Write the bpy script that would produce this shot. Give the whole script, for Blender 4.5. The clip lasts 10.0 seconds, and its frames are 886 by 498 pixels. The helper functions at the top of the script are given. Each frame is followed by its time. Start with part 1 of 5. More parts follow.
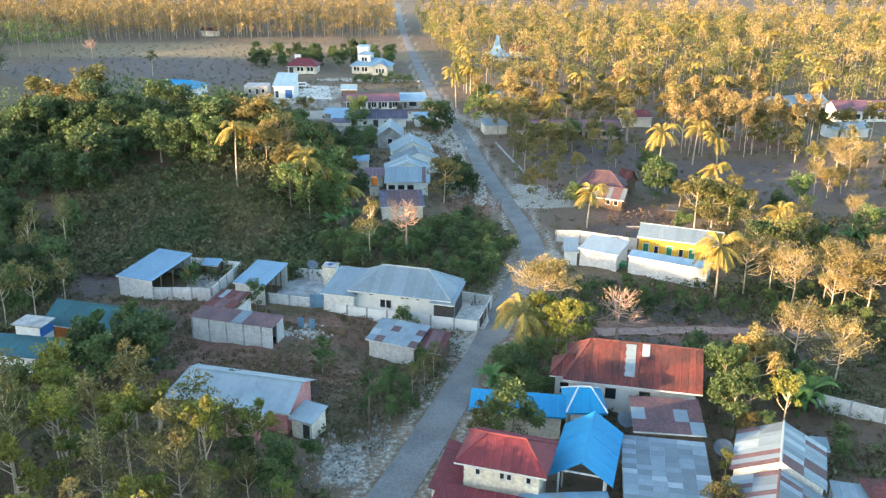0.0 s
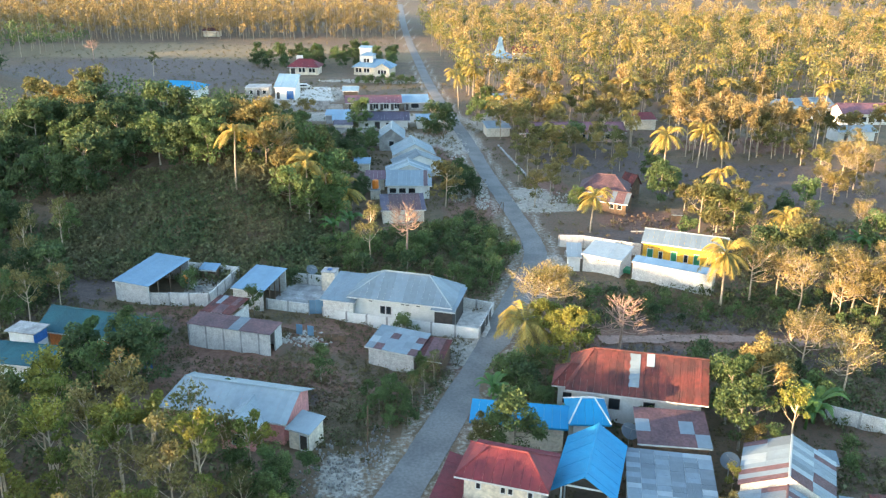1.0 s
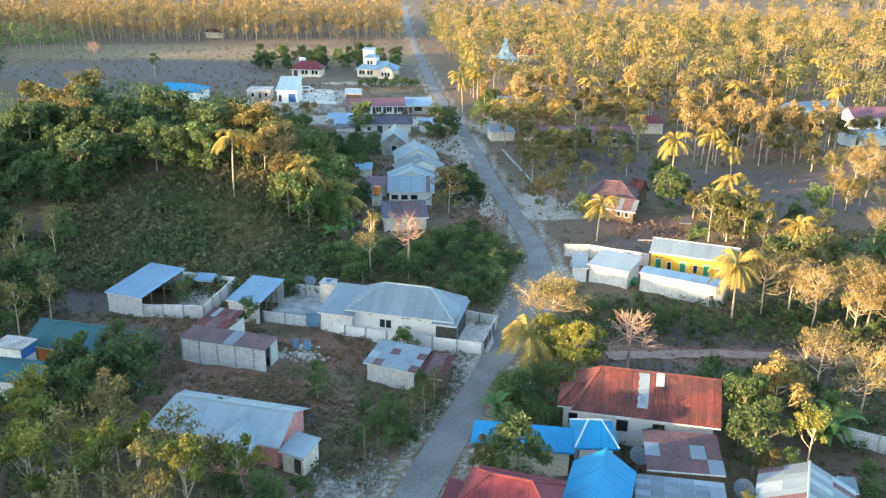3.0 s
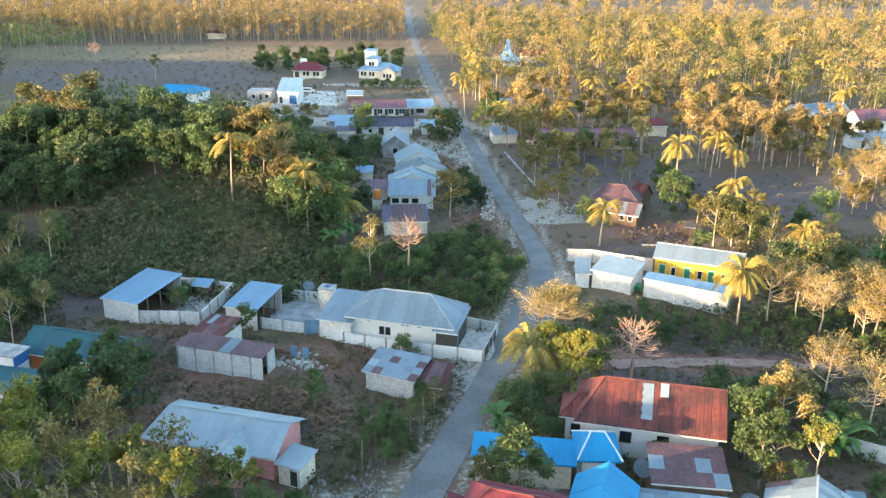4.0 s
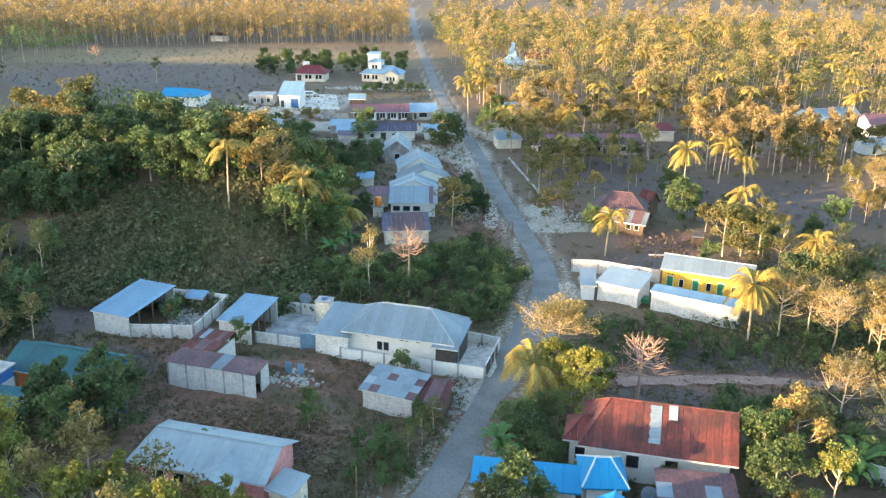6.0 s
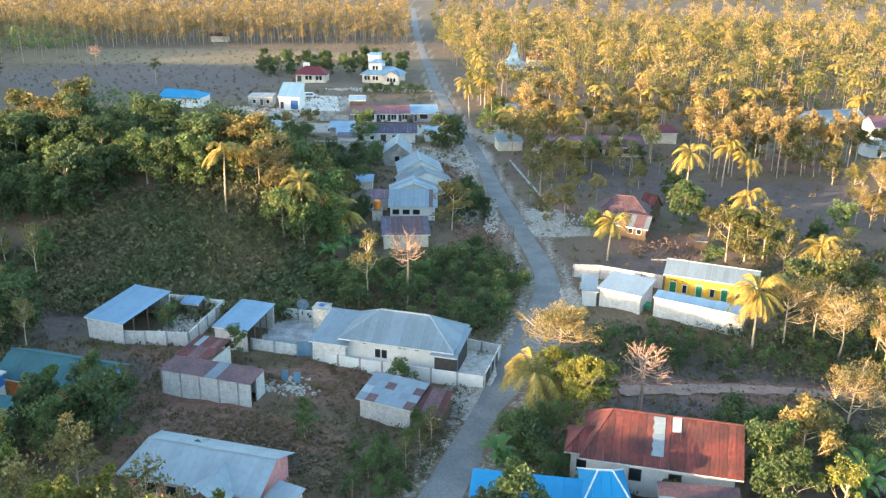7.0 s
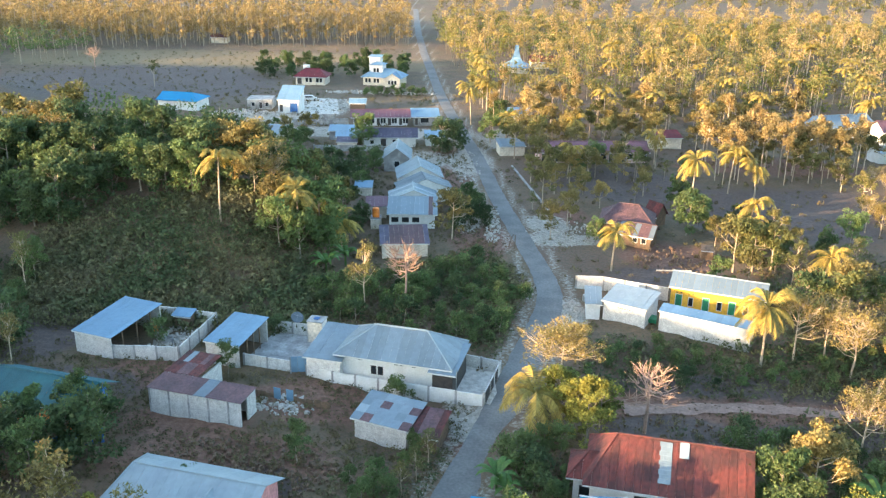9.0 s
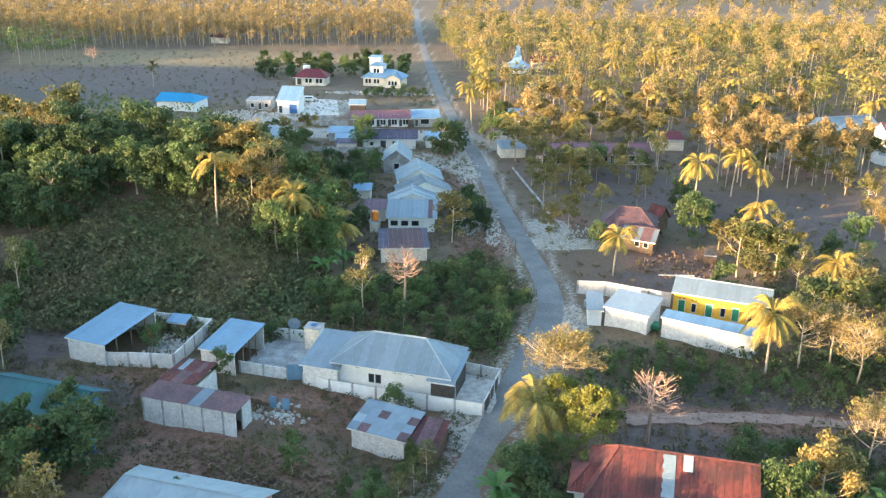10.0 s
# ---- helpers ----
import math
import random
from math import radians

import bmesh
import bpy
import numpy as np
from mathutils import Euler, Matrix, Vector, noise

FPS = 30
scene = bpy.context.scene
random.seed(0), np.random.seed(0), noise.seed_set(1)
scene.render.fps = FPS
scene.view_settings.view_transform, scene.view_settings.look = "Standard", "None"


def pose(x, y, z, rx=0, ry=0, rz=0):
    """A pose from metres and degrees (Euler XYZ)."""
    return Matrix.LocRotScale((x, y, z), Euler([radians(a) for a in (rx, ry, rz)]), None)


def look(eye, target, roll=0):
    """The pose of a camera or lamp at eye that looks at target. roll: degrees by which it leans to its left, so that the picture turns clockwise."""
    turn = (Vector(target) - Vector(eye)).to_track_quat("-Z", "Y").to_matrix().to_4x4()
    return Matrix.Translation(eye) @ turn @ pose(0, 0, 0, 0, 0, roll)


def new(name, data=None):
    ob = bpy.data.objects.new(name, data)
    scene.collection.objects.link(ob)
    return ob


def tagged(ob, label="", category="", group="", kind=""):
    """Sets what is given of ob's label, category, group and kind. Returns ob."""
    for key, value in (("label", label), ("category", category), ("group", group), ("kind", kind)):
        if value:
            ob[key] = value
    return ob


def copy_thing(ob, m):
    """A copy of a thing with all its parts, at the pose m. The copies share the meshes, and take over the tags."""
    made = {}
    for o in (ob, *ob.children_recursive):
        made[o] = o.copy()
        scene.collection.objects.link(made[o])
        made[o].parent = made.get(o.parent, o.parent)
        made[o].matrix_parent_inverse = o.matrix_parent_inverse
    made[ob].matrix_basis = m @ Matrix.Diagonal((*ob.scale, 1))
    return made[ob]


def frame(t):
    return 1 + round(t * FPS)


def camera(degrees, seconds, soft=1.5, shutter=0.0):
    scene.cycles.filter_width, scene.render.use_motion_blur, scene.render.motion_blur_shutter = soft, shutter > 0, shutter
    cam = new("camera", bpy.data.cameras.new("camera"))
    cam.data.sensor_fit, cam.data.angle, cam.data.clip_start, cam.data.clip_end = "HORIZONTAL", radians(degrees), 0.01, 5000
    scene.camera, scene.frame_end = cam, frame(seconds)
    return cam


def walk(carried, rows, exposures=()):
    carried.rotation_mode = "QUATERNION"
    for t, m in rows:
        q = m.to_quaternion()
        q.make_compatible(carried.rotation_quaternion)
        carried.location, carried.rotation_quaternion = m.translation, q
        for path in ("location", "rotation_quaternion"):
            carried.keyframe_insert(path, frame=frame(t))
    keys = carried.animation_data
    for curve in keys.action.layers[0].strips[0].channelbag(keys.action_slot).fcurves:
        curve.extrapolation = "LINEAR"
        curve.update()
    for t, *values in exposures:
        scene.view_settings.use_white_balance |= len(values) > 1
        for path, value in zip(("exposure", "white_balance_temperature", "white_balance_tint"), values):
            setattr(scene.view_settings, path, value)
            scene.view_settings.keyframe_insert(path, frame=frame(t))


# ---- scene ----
cam = camera(54.0, 10.0, soft=1.3)
PATH = [
    (0, (-0.85, 0.048, 53.492), (-0.885, 1.924, 52.801), 0.7),
    (0.5, (-0.762, 1.168, 53.534), (-0.8, 3.044, 52.843), 0.7),
    (1, (-0.681, 2.217, 53.515), (-0.722, 4.093, 52.825), 0.8),
    (1.5, (-0.59, 3.301, 53.536), (-0.635, 5.177, 52.846), 0.8),
    (2, (-0.544, 4.418, 53.519), (-0.592, 6.295, 52.829), 0.8),
    (2.5, (-0.457, 5.452, 53.61), (-0.507, 7.329, 52.92), 0.8),
    (4, (-0.089, 8.663, 53.64), (-0.148, 10.54, 52.951), 0.8),
    (4.5, (0.042, 9.668, 53.69), (-0.02, 11.545, 53.002), 0.8),
    (5, (0.138, 10.735, 53.739), (0.073, 12.612, 53.051), 0.8),
    (5.5, (0.299, 11.806, 53.702), (0.23, 13.683, 53.015), 0.8),
    (7, (0.646, 15.052, 53.753), (0.571, 16.929, 53.067), 0.8),
    (7.5, (0.781, 16.068, 53.838), (0.703, 17.945, 53.151), 0.9),
    (8, (0.871, 17.069, 53.876), (0.792, 18.946, 53.19), 0.9),
    (8.5, (0.904, 18.133, 53.974), (0.824, 20.01, 53.287), 0.9),
    (9, (0.974, 19.187, 54.027), (0.893, 21.064, 53.341), 0.9),
    (9.5, (1.034, 20.188, 54.115), (0.952, 22.065, 53.429), 1.0),
    (10, (1.164, 21.265, 54.148), (1.08, 23.141, 53.461), 0.9),
]
walk(cam, [(t, look(eye, target, roll)) for t, eye, target, roll in PATH], exposures=((0.0, 3.18, 6500, 10), (10.0, 3.18, 6500, 10)))

# ---- sky and sun ----
SUN_TO = Vector((0.9, 0.43, -0.12))          # the way the sunlight goes
world = bpy.data.worlds.new("sky")
scene.world = world
world.use_nodes = True
wn = world.node_tree
sky = wn.nodes.new("ShaderNodeTexSky")
sky.sky_type, sky.sun_disc = "NISHITA", False
sky.sun_elevation, sky.sun_rotation = radians(6.8), radians(244.5)
sky.air_density, sky.dust_density, sky.ozone_density = 1.0, 0.8, 1.6
wn.nodes["Background"].inputs[1].default_value = 0.15
wn.links.new(sky.outputs[0], wn.nodes["Background"].inputs[0])
lamp = bpy.data.lights.new("sun", "SUN")
lamp.energy, lamp.angle, lamp.color = 2.8, radians(0.6), (1.0, 0.69, 0.385)
sun = new("sun", lamp)
sun.matrix_world = look((-300, -264, 120), Vector((-300, -264, 120)) + SUN_TO)

# ---- materials ----
def surf(name, c1, c2, scale=0.6, rough=0.8, bump=0.0, rand=0.12, metal=0.0, wave=0.0, grime=0.25, translucent=0.0, island=0.0, fine=6.0):
    """A surface of two colours, mixed by noise at two scales, with grime, relief, ribs, and a shade of its own for each piece."""
    m = bpy.data.materials.new(name)
    m.use_nodes = True
    nt = m.node_tree
    N, L = nt.nodes, nt.links
    bsdf = N["Principled BSDF"]
    geo = N.new("ShaderNodeNewGeometry")
    tex = N.new("ShaderNodeTexCoord")
    n1 = N.new("ShaderNodeTexNoise"); n1.inputs["Scale"].default_value = scale; n1.inputs["Detail"].default_value = 5
    n2 = N.new("ShaderNodeTexNoise"); n2.inputs["Scale"].default_value = scale * fine; n2.inputs["Detail"].default_value = 3
    L.new(geo.outputs["Position"], n1.inputs["Vector"]); L.new(geo.outputs["Position"], n2.inputs["Vector"])
    r1 = N.new("ShaderNodeMapRange"); r1.inputs[1].default_value, r1.inputs[2].default_value = 0.38, 0.62
    L.new(n1.outputs["Fac"], r1.inputs[0])
    mix = N.new("ShaderNodeMix"); mix.data_type = "RGBA"
    mix.inputs[6].default_value, mix.inputs[7].default_value = (*c1, 1), (*c2, 1)
    L.new(r1.outputs[0], mix.inputs[0])
    g = N.new("ShaderNodeMapRange"); g.inputs[1].default_value, g.inputs[2].default_value = 0.3, 0.7
    g.inputs[3].default_value, g.inputs[4].default_value = 1 - grime, 1 + grime * 0.6
    L.new(n2.outputs["Fac"], g.inputs[0])
    info = N.new("ShaderNodeObjectInfo")
    rr = N.new("ShaderNodeMapRange"); rr.inputs[3].default_value, rr.inputs[4].default_value = 1 - rand, 1 + rand
    L.new(info.outputs["Random"], rr.inputs[0])
    mul = N.new("ShaderNodeMath"); mul.operation = "MULTIPLY"
    L.new(g.outputs[0], mul.inputs[0]); L.new(rr.outputs[0], mul.inputs[1])
    val = mul
    if island:
        ri = N.new("ShaderNodeMapRange"); ri.inputs[3].default_value, ri.inputs[4].default_value = 1 - island, 1 + island
        L.new(geo.outputs["Random Per Island"], ri.inputs[0])
        val = N.new("ShaderNodeMath"); val.operation = "MULTIPLY"
        L.new(mul.outputs[0], val.inputs[0]); L.new(ri.outputs[0], val.inputs[1])
    hsv = N.new("ShaderNodeHueSaturation")
    L.new(mix.outputs[2], hsv.inputs["Color"]); L.new(val.outputs[0], hsv.inputs["Value"])
    L.new(hsv.outputs[0], bsdf.inputs["Base Color"])
    bsdf.inputs["Roughness"].default_value, bsdf.inputs["Metallic"].default_value = rough, metal
    height = n2.outputs["Fac"]
    if wave:
        wv = N.new("ShaderNodeTexWave"); wv.inputs["Scale"].default_value = wave; wv.bands_direction = "X"
        L.new(tex.outputs["Object"], wv.inputs["Vector"])
        height = wv.outputs["Fac"]
    if bump:
        bp = N.new("ShaderNodeBump"); bp.inputs["Strength"].default_value = bump; bp.inputs["Distance"].default_value = 0.05
        L.new(height, bp.inputs["Height"]); L.new(bp.outputs[0], bsdf.inputs["Normal"])
    if translucent:
        tr = N.new("ShaderNodeBsdfTranslucent"); L.new(hsv.outputs[0], tr.inputs["Color"])
        ms = N.new("ShaderNodeMixShader"); ms.inputs[0].default_value = translucent
        L.new(bsdf.outputs[0], ms.inputs[1]); L.new(tr.outputs[0], ms.inputs[2])
        L.new(ms.outputs[0], N["Material Output"].inputs[0])
        bsdf.inputs["Specular IOR Level"].default_value = 0.2
    return m


WHITE = surf("white_plaster", (0.62, 0.61, 0.58), (0.56, 0.55, 0.51), 0.9, 0.85, 0.2, 0.05, grime=0.12)
BLOCK = surf("rough_white_block", (0.58, 0.56, 0.52), (0.47, 0.45, 0.41), 1.6, 0.9, 0.6, 0.10, grime=0.4)
CONCRETE = surf("grey_concrete", (0.36, 0.35, 0.33), (0.22, 0.21, 0.20), 0.6, 0.9, 0.4, 0.08)
PINK = surf("pink_plaster", (0.62, 0.26, 0.25), (0.56, 0.25, 0.23), 0.5, 0.85, 0.2, 0.05)
PALEPINK = surf("pale_pink_plaster", (0.60, 0.40, 0.37), (0.52, 0.34, 0.32), 0.5, 0.85, 0.2, 0.05)
CREAM = surf("cream_plaster", (0.66, 0.58, 0.45), (0.52, 0.45, 0.36), 0.5, 0.85, 0.2, 0.05)
YELLOW = surf("yellow_plaster", (0.78, 0.42, 0.04), (0.68, 0.35, 0.03), 0.6, 0.8, 0.2, 0.05)
ORANGE = surf("orange_plaster", (0.62, 0.20, 0.05), (0.50, 0.16, 0.05), 0.6, 0.8, 0.2, 0.05)
BLUEWALL = surf("blue_paint", (0.02, 0.12, 0.34), (0.025, 0.09, 0.24), 0.6, 0.6, 0.2, 0.10)
ZINC = surf("zinc_sheet", (0.155, 0.20, 0.228), (0.14, 0.182, 0.208), 0.25, 0.55, 0.35, 0.10, wave=4.0, grime=0.10)
ZINCL = surf("bright_zinc_sheet", (0.245, 0.295, 0.31), (0.225, 0.27, 0.29), 0.25, 0.5, 0.35, 0.06, wave=4.0, grime=0.10)
ZINCB = surf("pale_blue_sheet", (0.135, 0.235, 0.32), (0.12, 0.215, 0.295), 0.25, 0.55, 0.35, 0.10, wave=4.0, grime=0.10)
ZINCD = surf("dull_grey_sheet", (0.115, 0.145, 0.165), (0.095, 0.12, 0.14), 0.3, 0.6, 0.35, 0.12, wave=4.0, grime=0.10)
GRAVEL = surf("grey_gravel", (0.30, 0.275, 0.24), (0.20, 0.18, 0.16), 1.2, 0.9, 0.5, 0.1)
TRACK = surf("trodden_earth", (0.29, 0.185, 0.14), (0.22, 0.135, 0.10), 0.5, 0.95, 0.4, 0.0)
RUST = surf("rusted_red_sheet", (0.135, 0.03, 0.024), (0.065, 0.021, 0.019), 0.45, 0.85, 0.4, 0.28, metal=0.05, wave=4.0, grime=0.45)
RUSTD = surf("dark_rust_sheet", (0.12, 0.06, 0.06), (0.085, 0.045, 0.05), 0.5, 0.75, 0.4, 0.15, metal=0.05, wave=4.0, grime=0.35)
REDROOF = surf("red_painted_roof", (0.15, 0.017, 0.023), (0.12, 0.015, 0.02), 0.4, 0.75, 0.3, 0.05, wave=4.0)
MAROON = surf("maroon_roof", (0.17, 0.075, 0.09), (0.13, 0.06, 0.075), 0.3, 0.65, 0.3, 0.08, wave=4.0)
BLUE = surf("bright_blue_roof", (0.0, 0.20, 0.38), (0.0, 0.175, 0.34), 0.2, 0.7, 0.2, 0.03, wave=4.0, grime=0.08)
TEAL = surf("teal_roof", (0.008, 0.085, 0.10), (0.008, 0.065, 0.08), 0.3, 0.75, 0.3, 0.05, wave=4.0, grime=0.12)
DARKTILE = surf("dark_roof_tile", (0.09, 0.075, 0.11), (0.06, 0.05, 0.075), 0.6, 0.7, 0.5, 0.10, wave=2.0)
WOOD = surf("weathered_wood", (0.20, 0.12, 0.07), (0.12, 0.08, 0.05), 1.5, 0.85, 0.4, 0.15)
GREEN = surf("green_paint", (0.02, 0.22, 0.09), (0.02, 0.16, 0.07), 0.8, 0.6, 0.1, 0.05)
DARKFRAME = surf("dark_frame", (0.05, 0.04, 0.035), (0.03, 0.028, 0.025), 2.0, 0.6, 0.0, 0.05)
PALEFRAME = surf("pale_frame", (0.6, 0.6, 0.58), (0.5, 0.5, 0.48), 2.0, 0.6, 0.0, 0.05)
GLASS = surf("dark_window_glass", (0.02, 0.025, 0.03), (0.015, 0.018, 0.02), 1.0, 0.12, 0.0, 0.05, grime=0.1)
STEEL = surf("galvanised_steel", (0.35, 0.36, 0.36), (0.25, 0.26, 0.26), 1.5, 0.45, 0.0, 0.05, metal=0.6)
TANKO = surf("orange_plastic", (0.75, 0.22, 0.03), (0.65, 0.18, 0.03), 1.0, 0.5, 0.0, 0.05, grime=0.15)
ASPHALT = surf("asphalt", (0.17, 0.162, 0.15), (0.125, 0.12, 0.112), 0.22, 0.9, 0.3, 0.0, grime=0.22, fine=14)
RUBBLE = surf("pale_limestone", (0.55, 0.50, 0.43), (0.38, 0.34, 0.29), 1.2, 0.9, 0.6, 0.15)
BARK = surf("grey_bark", (0.30, 0.25, 0.19), (0.20, 0.16, 0.12), 1.5, 0.9, 0.3, 0.15)
BARKP = surf("pale_bark", (0.44, 0.34, 0.24), (0.34, 0.26, 0.18), 1.5, 0.9, 0.3, 0.12)
BARKR = surf("reddish_bark", (0.36, 0.23, 0.17), (0.29, 0.19, 0.14), 1.5, 0.9, 0.3, 0.12)
LEAFD = surf("dark_green_leaves", (0.058, 0.09, 0.038), (0.085, 0.115, 0.045), 0.35, 0.65, 0, 0.25, translucent=0.30, island=0.3)
LEAFG = surf("green_leaves", (0.085, 0.13, 0.045), (0.13, 0.165, 0.06), 0.35, 0.65, 0, 0.22, translucent=0.32, island=0.3)
LEAFO = surf("olive_leaves", (0.235, 0.185, 0.07), (0.125, 0.13, 0.045), 0.10, 0.7, 0, 0.25, translucent=0.3, island=0.35)
LEAFY = surf("dry_golden_leaves", (0.38, 0.26, 0.11), (0.25, 0.185, 0.075), 0.12, 0.75, 0, 0.22, translucent=0.28, island=0.35)
LEAFA = surf("amber_leaves", (0.32, 0.225, 0.075), (0.18, 0.155, 0.06), 0.3, 0.7, 0, 0.22, translucent=0.3, island=0.35)
LEAFL = surf("yellow_green_leaves", (0.24, 0.215, 0.045), (0.13, 0.16, 0.04), 0.25, 0.65, 0, 0.25, translucent=0.35, island=0.35)
LEAFB = surf("dry_brown_leaves", (0.26, 0.17, 0.09), (0.19, 0.13, 0.07), 0.3, 0.7, 0, 0.2, translucent=0.25, island=0.35)
PALML = surf("palm_fronds", (0.38, 0.265, 0.065), (0.25, 0.20, 0.05), 0.5, 0.55, 0, 0.15, translucent=0.3, island=0.25)
BANANA = surf("banana_leaves", (0.10, 0.19, 0.05), (0.08, 0.15, 0.04), 0.8, 0.45, 0, 0.15, translucent=0.35, island=0.2)
SCRUB = surf("scrub_leaves", (0.085, 0.105, 0.045), (0.15, 0.13, 0.065), 0.09, 0.8, 0, 0.0, translucent=0.2, island=0.35)
TUFT = surf("dry_grass_tufts", (0.17, 0.13, 0.065), (0.10, 0.095, 0.045), 0.06, 0.85, 0, 0.0, translucent=0.2, island=0.3)

# ---- the lie of the land ----
ROAD = [(-21, 40), (-11.6, 62), (-7.4, 73), (-4.2, 82.5), (-0.3, 95.5), (3.7, 109), (7.8, 125), (11.2, 138), (12.5, 147), (11.8, 157),
        (9.9, 169), (7.8, 182), (4.7, 201), (0.8, 230), (-5.0, 267), (-13.1, 319), (-22.2, 393), (-29, 450), (-40, 560), (-60, 800), (-80, 1100)]
ROAD_HALF = 2.15


def smooth_line(points, step=2.0):
    """A polyline rounded by Catmull-Rom, about step metres from point to point."""
    out = []
    for i in range(len(points) - 1):
        p0, p1 = Vector(points[max(i - 1, 0)]), Vector(points[i])
        p2, p3 = Vector(points[i + 1]), Vector(points[min(i + 2, len(points) - 1)])
        n = max(2, int((p2 - p1).length / step))
        for k in range(n):
            t = k / n
            out.append(0.5 * ((2 * p1) + (p2 - p0) * t + (2 * p0 - 5 * p1 + 4 * p2 - p3) * t * t + (3 * p1 - p0 - 3 * p2 + p3) * t ** 3))
    out.append(Vector(points[-1]))
    return out


ROAD_LINE = smooth_line(ROAD, 3.0)
ROAD_ARR = np.array([[p.x, p.y] for p in ROAD_LINE])


def road_gap(x, y):
    """Distance from the road's middle, for arrays."""
    x, y = np.asarray(x, float), np.asarray(y, float)
    best = np.full(x.shape, 1e9)
    for a, b in zip(ROAD_ARR[:-1], ROAD_ARR[1:]):
        d = b - a
        t = np.clip(((x - a[0]) * d[0] + (y - a[1]) * d[1]) / (d @ d), 0, 1)
        best = np.minimum(best, np.hypot(x - a[0] - t * d[0], y - a[1] - t * d[1]))
    return best


def bump_at(x, y, cx, cy, sx, sy, h):
    return h * np.exp(-0.5 * (((x - cx) / sx) ** 2 + ((y - cy) / sy) ** 2))


def land(x, y):
    """Height of the ground, for numbers or arrays."""
    x, y = np.asarray(x, float), np.asarray(y, float)
    z = bump_at(x, y, -62, 184, 34, 17, 12) + bump_at(x, y, -36, 160, 12, 9, 5.5)
    cut = np.clip((-21 - x) / 14, 0, 1)
    z = z * cut * cut * (3 - 2 * cut)
    # the bump at (-182, 272) is an added hill out of view, shading the village
    z = z - bump_at(x, y, -8, 106, 6, 5, 1.5) + bump_at(x, y, -182, 272, 21, 26, 17)
    # the unseen ridge to the back and left that keeps the low sun off the valley
    along = 0.9 * x + 0.43 * y
    across = 0.43 * x - 0.9 * y
    crest = np.interp(across, CREST_AT, CREST_H)
    z = z + crest * np.exp(-0.5 * ((along + 200) / 34) ** 2) * np.clip((900 - y) / 300, 0, 1)
    # low hills in the distance
    far = np.clip((y - 700) / 900, 0, 1)
    z = z + far * (9 + 10 * np.sin(x * 0.004 + 1.0) + 6 * np.sin(x * 0.011 + y * 0.003))
    return z


# the unseen ridge's crest: places along it and heights, dipped to shape its shadow's edge
CREST_AT = (-600, -448, -380, -327, -213, -192, -161, -130, -111, -99, -76, -52, 0, 120)
CREST_H = (34.5, 35.5, 39.5, 41.5, 40.1, 40.5, 37.9, 38.3, 38.1, 36.9, 36.3, 36.3, 37.5, 40.5)

# ---- builders ----
def thing(name, label, category, x=0.0, y=0.0, z=0.0, rot=0.0, group="", kind=""):
    ob = new(name)
    ob.empty_display_size = 0.5
    ob.matrix_basis = pose(x, y, z, 0, 0, rot)
    return tagged(ob, label, category, group, kind)


def part(name, bm, material, parent, label="", kind=""):
    bmesh.ops.recalc_face_normals(bm, faces=bm.faces[:])
    me = bpy.data.meshes.new(name)
    bm.to_mesh(me)
    bm.free()
    for m in (material if isinstance(material, list) else [material]):
        me.materials.append(m)
    ob = new(name, me)
    ob.parent = parent
    return tagged(ob, label, kind=kind)


def box(bm, x0, y0, z0, x1, y1, z1):
    v = [bm.verts.new(p) for p in ((x0, y0, z0), (x1, y0, z0), (x1, y1, z0), (x0, y1, z0), (x0, y0, z1), (x1, y0, z1), (x1, y1, z1), (x0, y1, z1))]
    for f in ((0, 3, 2, 1), (4, 5, 6, 7), (0, 1, 5, 4), (1, 2, 6, 5), (2, 3, 7, 6), (3, 0, 4, 7)):
        bm.faces.new([v[i] for i in f])
    return bm


def boxes(*rows):
    bm = bmesh.new()
    for r in rows:
        box(bm, *r)
    return bm


def prism(bm, poly, shift):
    a = [bm.verts.new(p) for p in poly]
    b = [bm.verts.new(Vector(p) + Vector(shift)) for p in poly]
    n = len(poly)
    bm.faces.new(a[::-1])
    bm.faces.new(b)
    for i in range(n):
        bm.faces.new((a[i], a[(i + 1) % n], b[(i + 1) % n], b[i]))
    return bm


def tube(bm, pts, r0, r1, sides=6):
    """A tapered limb along points."""
    pts = [Vector(p) for p in pts]
    rings = []
    for i, p in enumerate(pts):
        d = (pts[min(i + 1, len(pts) - 1)] - pts[max(i - 1, 0)]).normalized()
        a = d.orthogonal().normalized()
        b = d.cross(a)
        r = r0 + (r1 - r0) * i / max(1, len(pts) - 1)
        rings.append([bm.verts.new(p + r * (math.cos(2 * math.pi * k / sides) * a + math.sin(2 * math.pi * k / sides) * b)) for k in range(sides)])
    for s, t in zip(rings, rings[1:]):
        for k in range(sides):
            bm.faces.new((s[k], s[(k + 1) % sides], t[(k + 1) % sides], t[k]))
    bm.faces.new(rings[0][::-1])
    bm.faces.new(rings[-1])
    return bm


def clipped(poly, axis, lo, hi):
    """The part of a flat outline between two planes across axis."""
    for sign, lim in ((1, lo), (-1, -hi)):
        out = []
        for i, p in enumerate(poly):
            q = poly[(i + 1) % len(poly)]
            dp, dq = sign * p.dot(axis) - lim, sign * q.dot(axis) - lim
            if dp >= 0:
                out.append(p)
            if dp * dq < 0:
                out.append(p + (q - p) * (dp / (dp - dq)))
        poly = out
        if len(poly) < 3:
            return []
    return poly


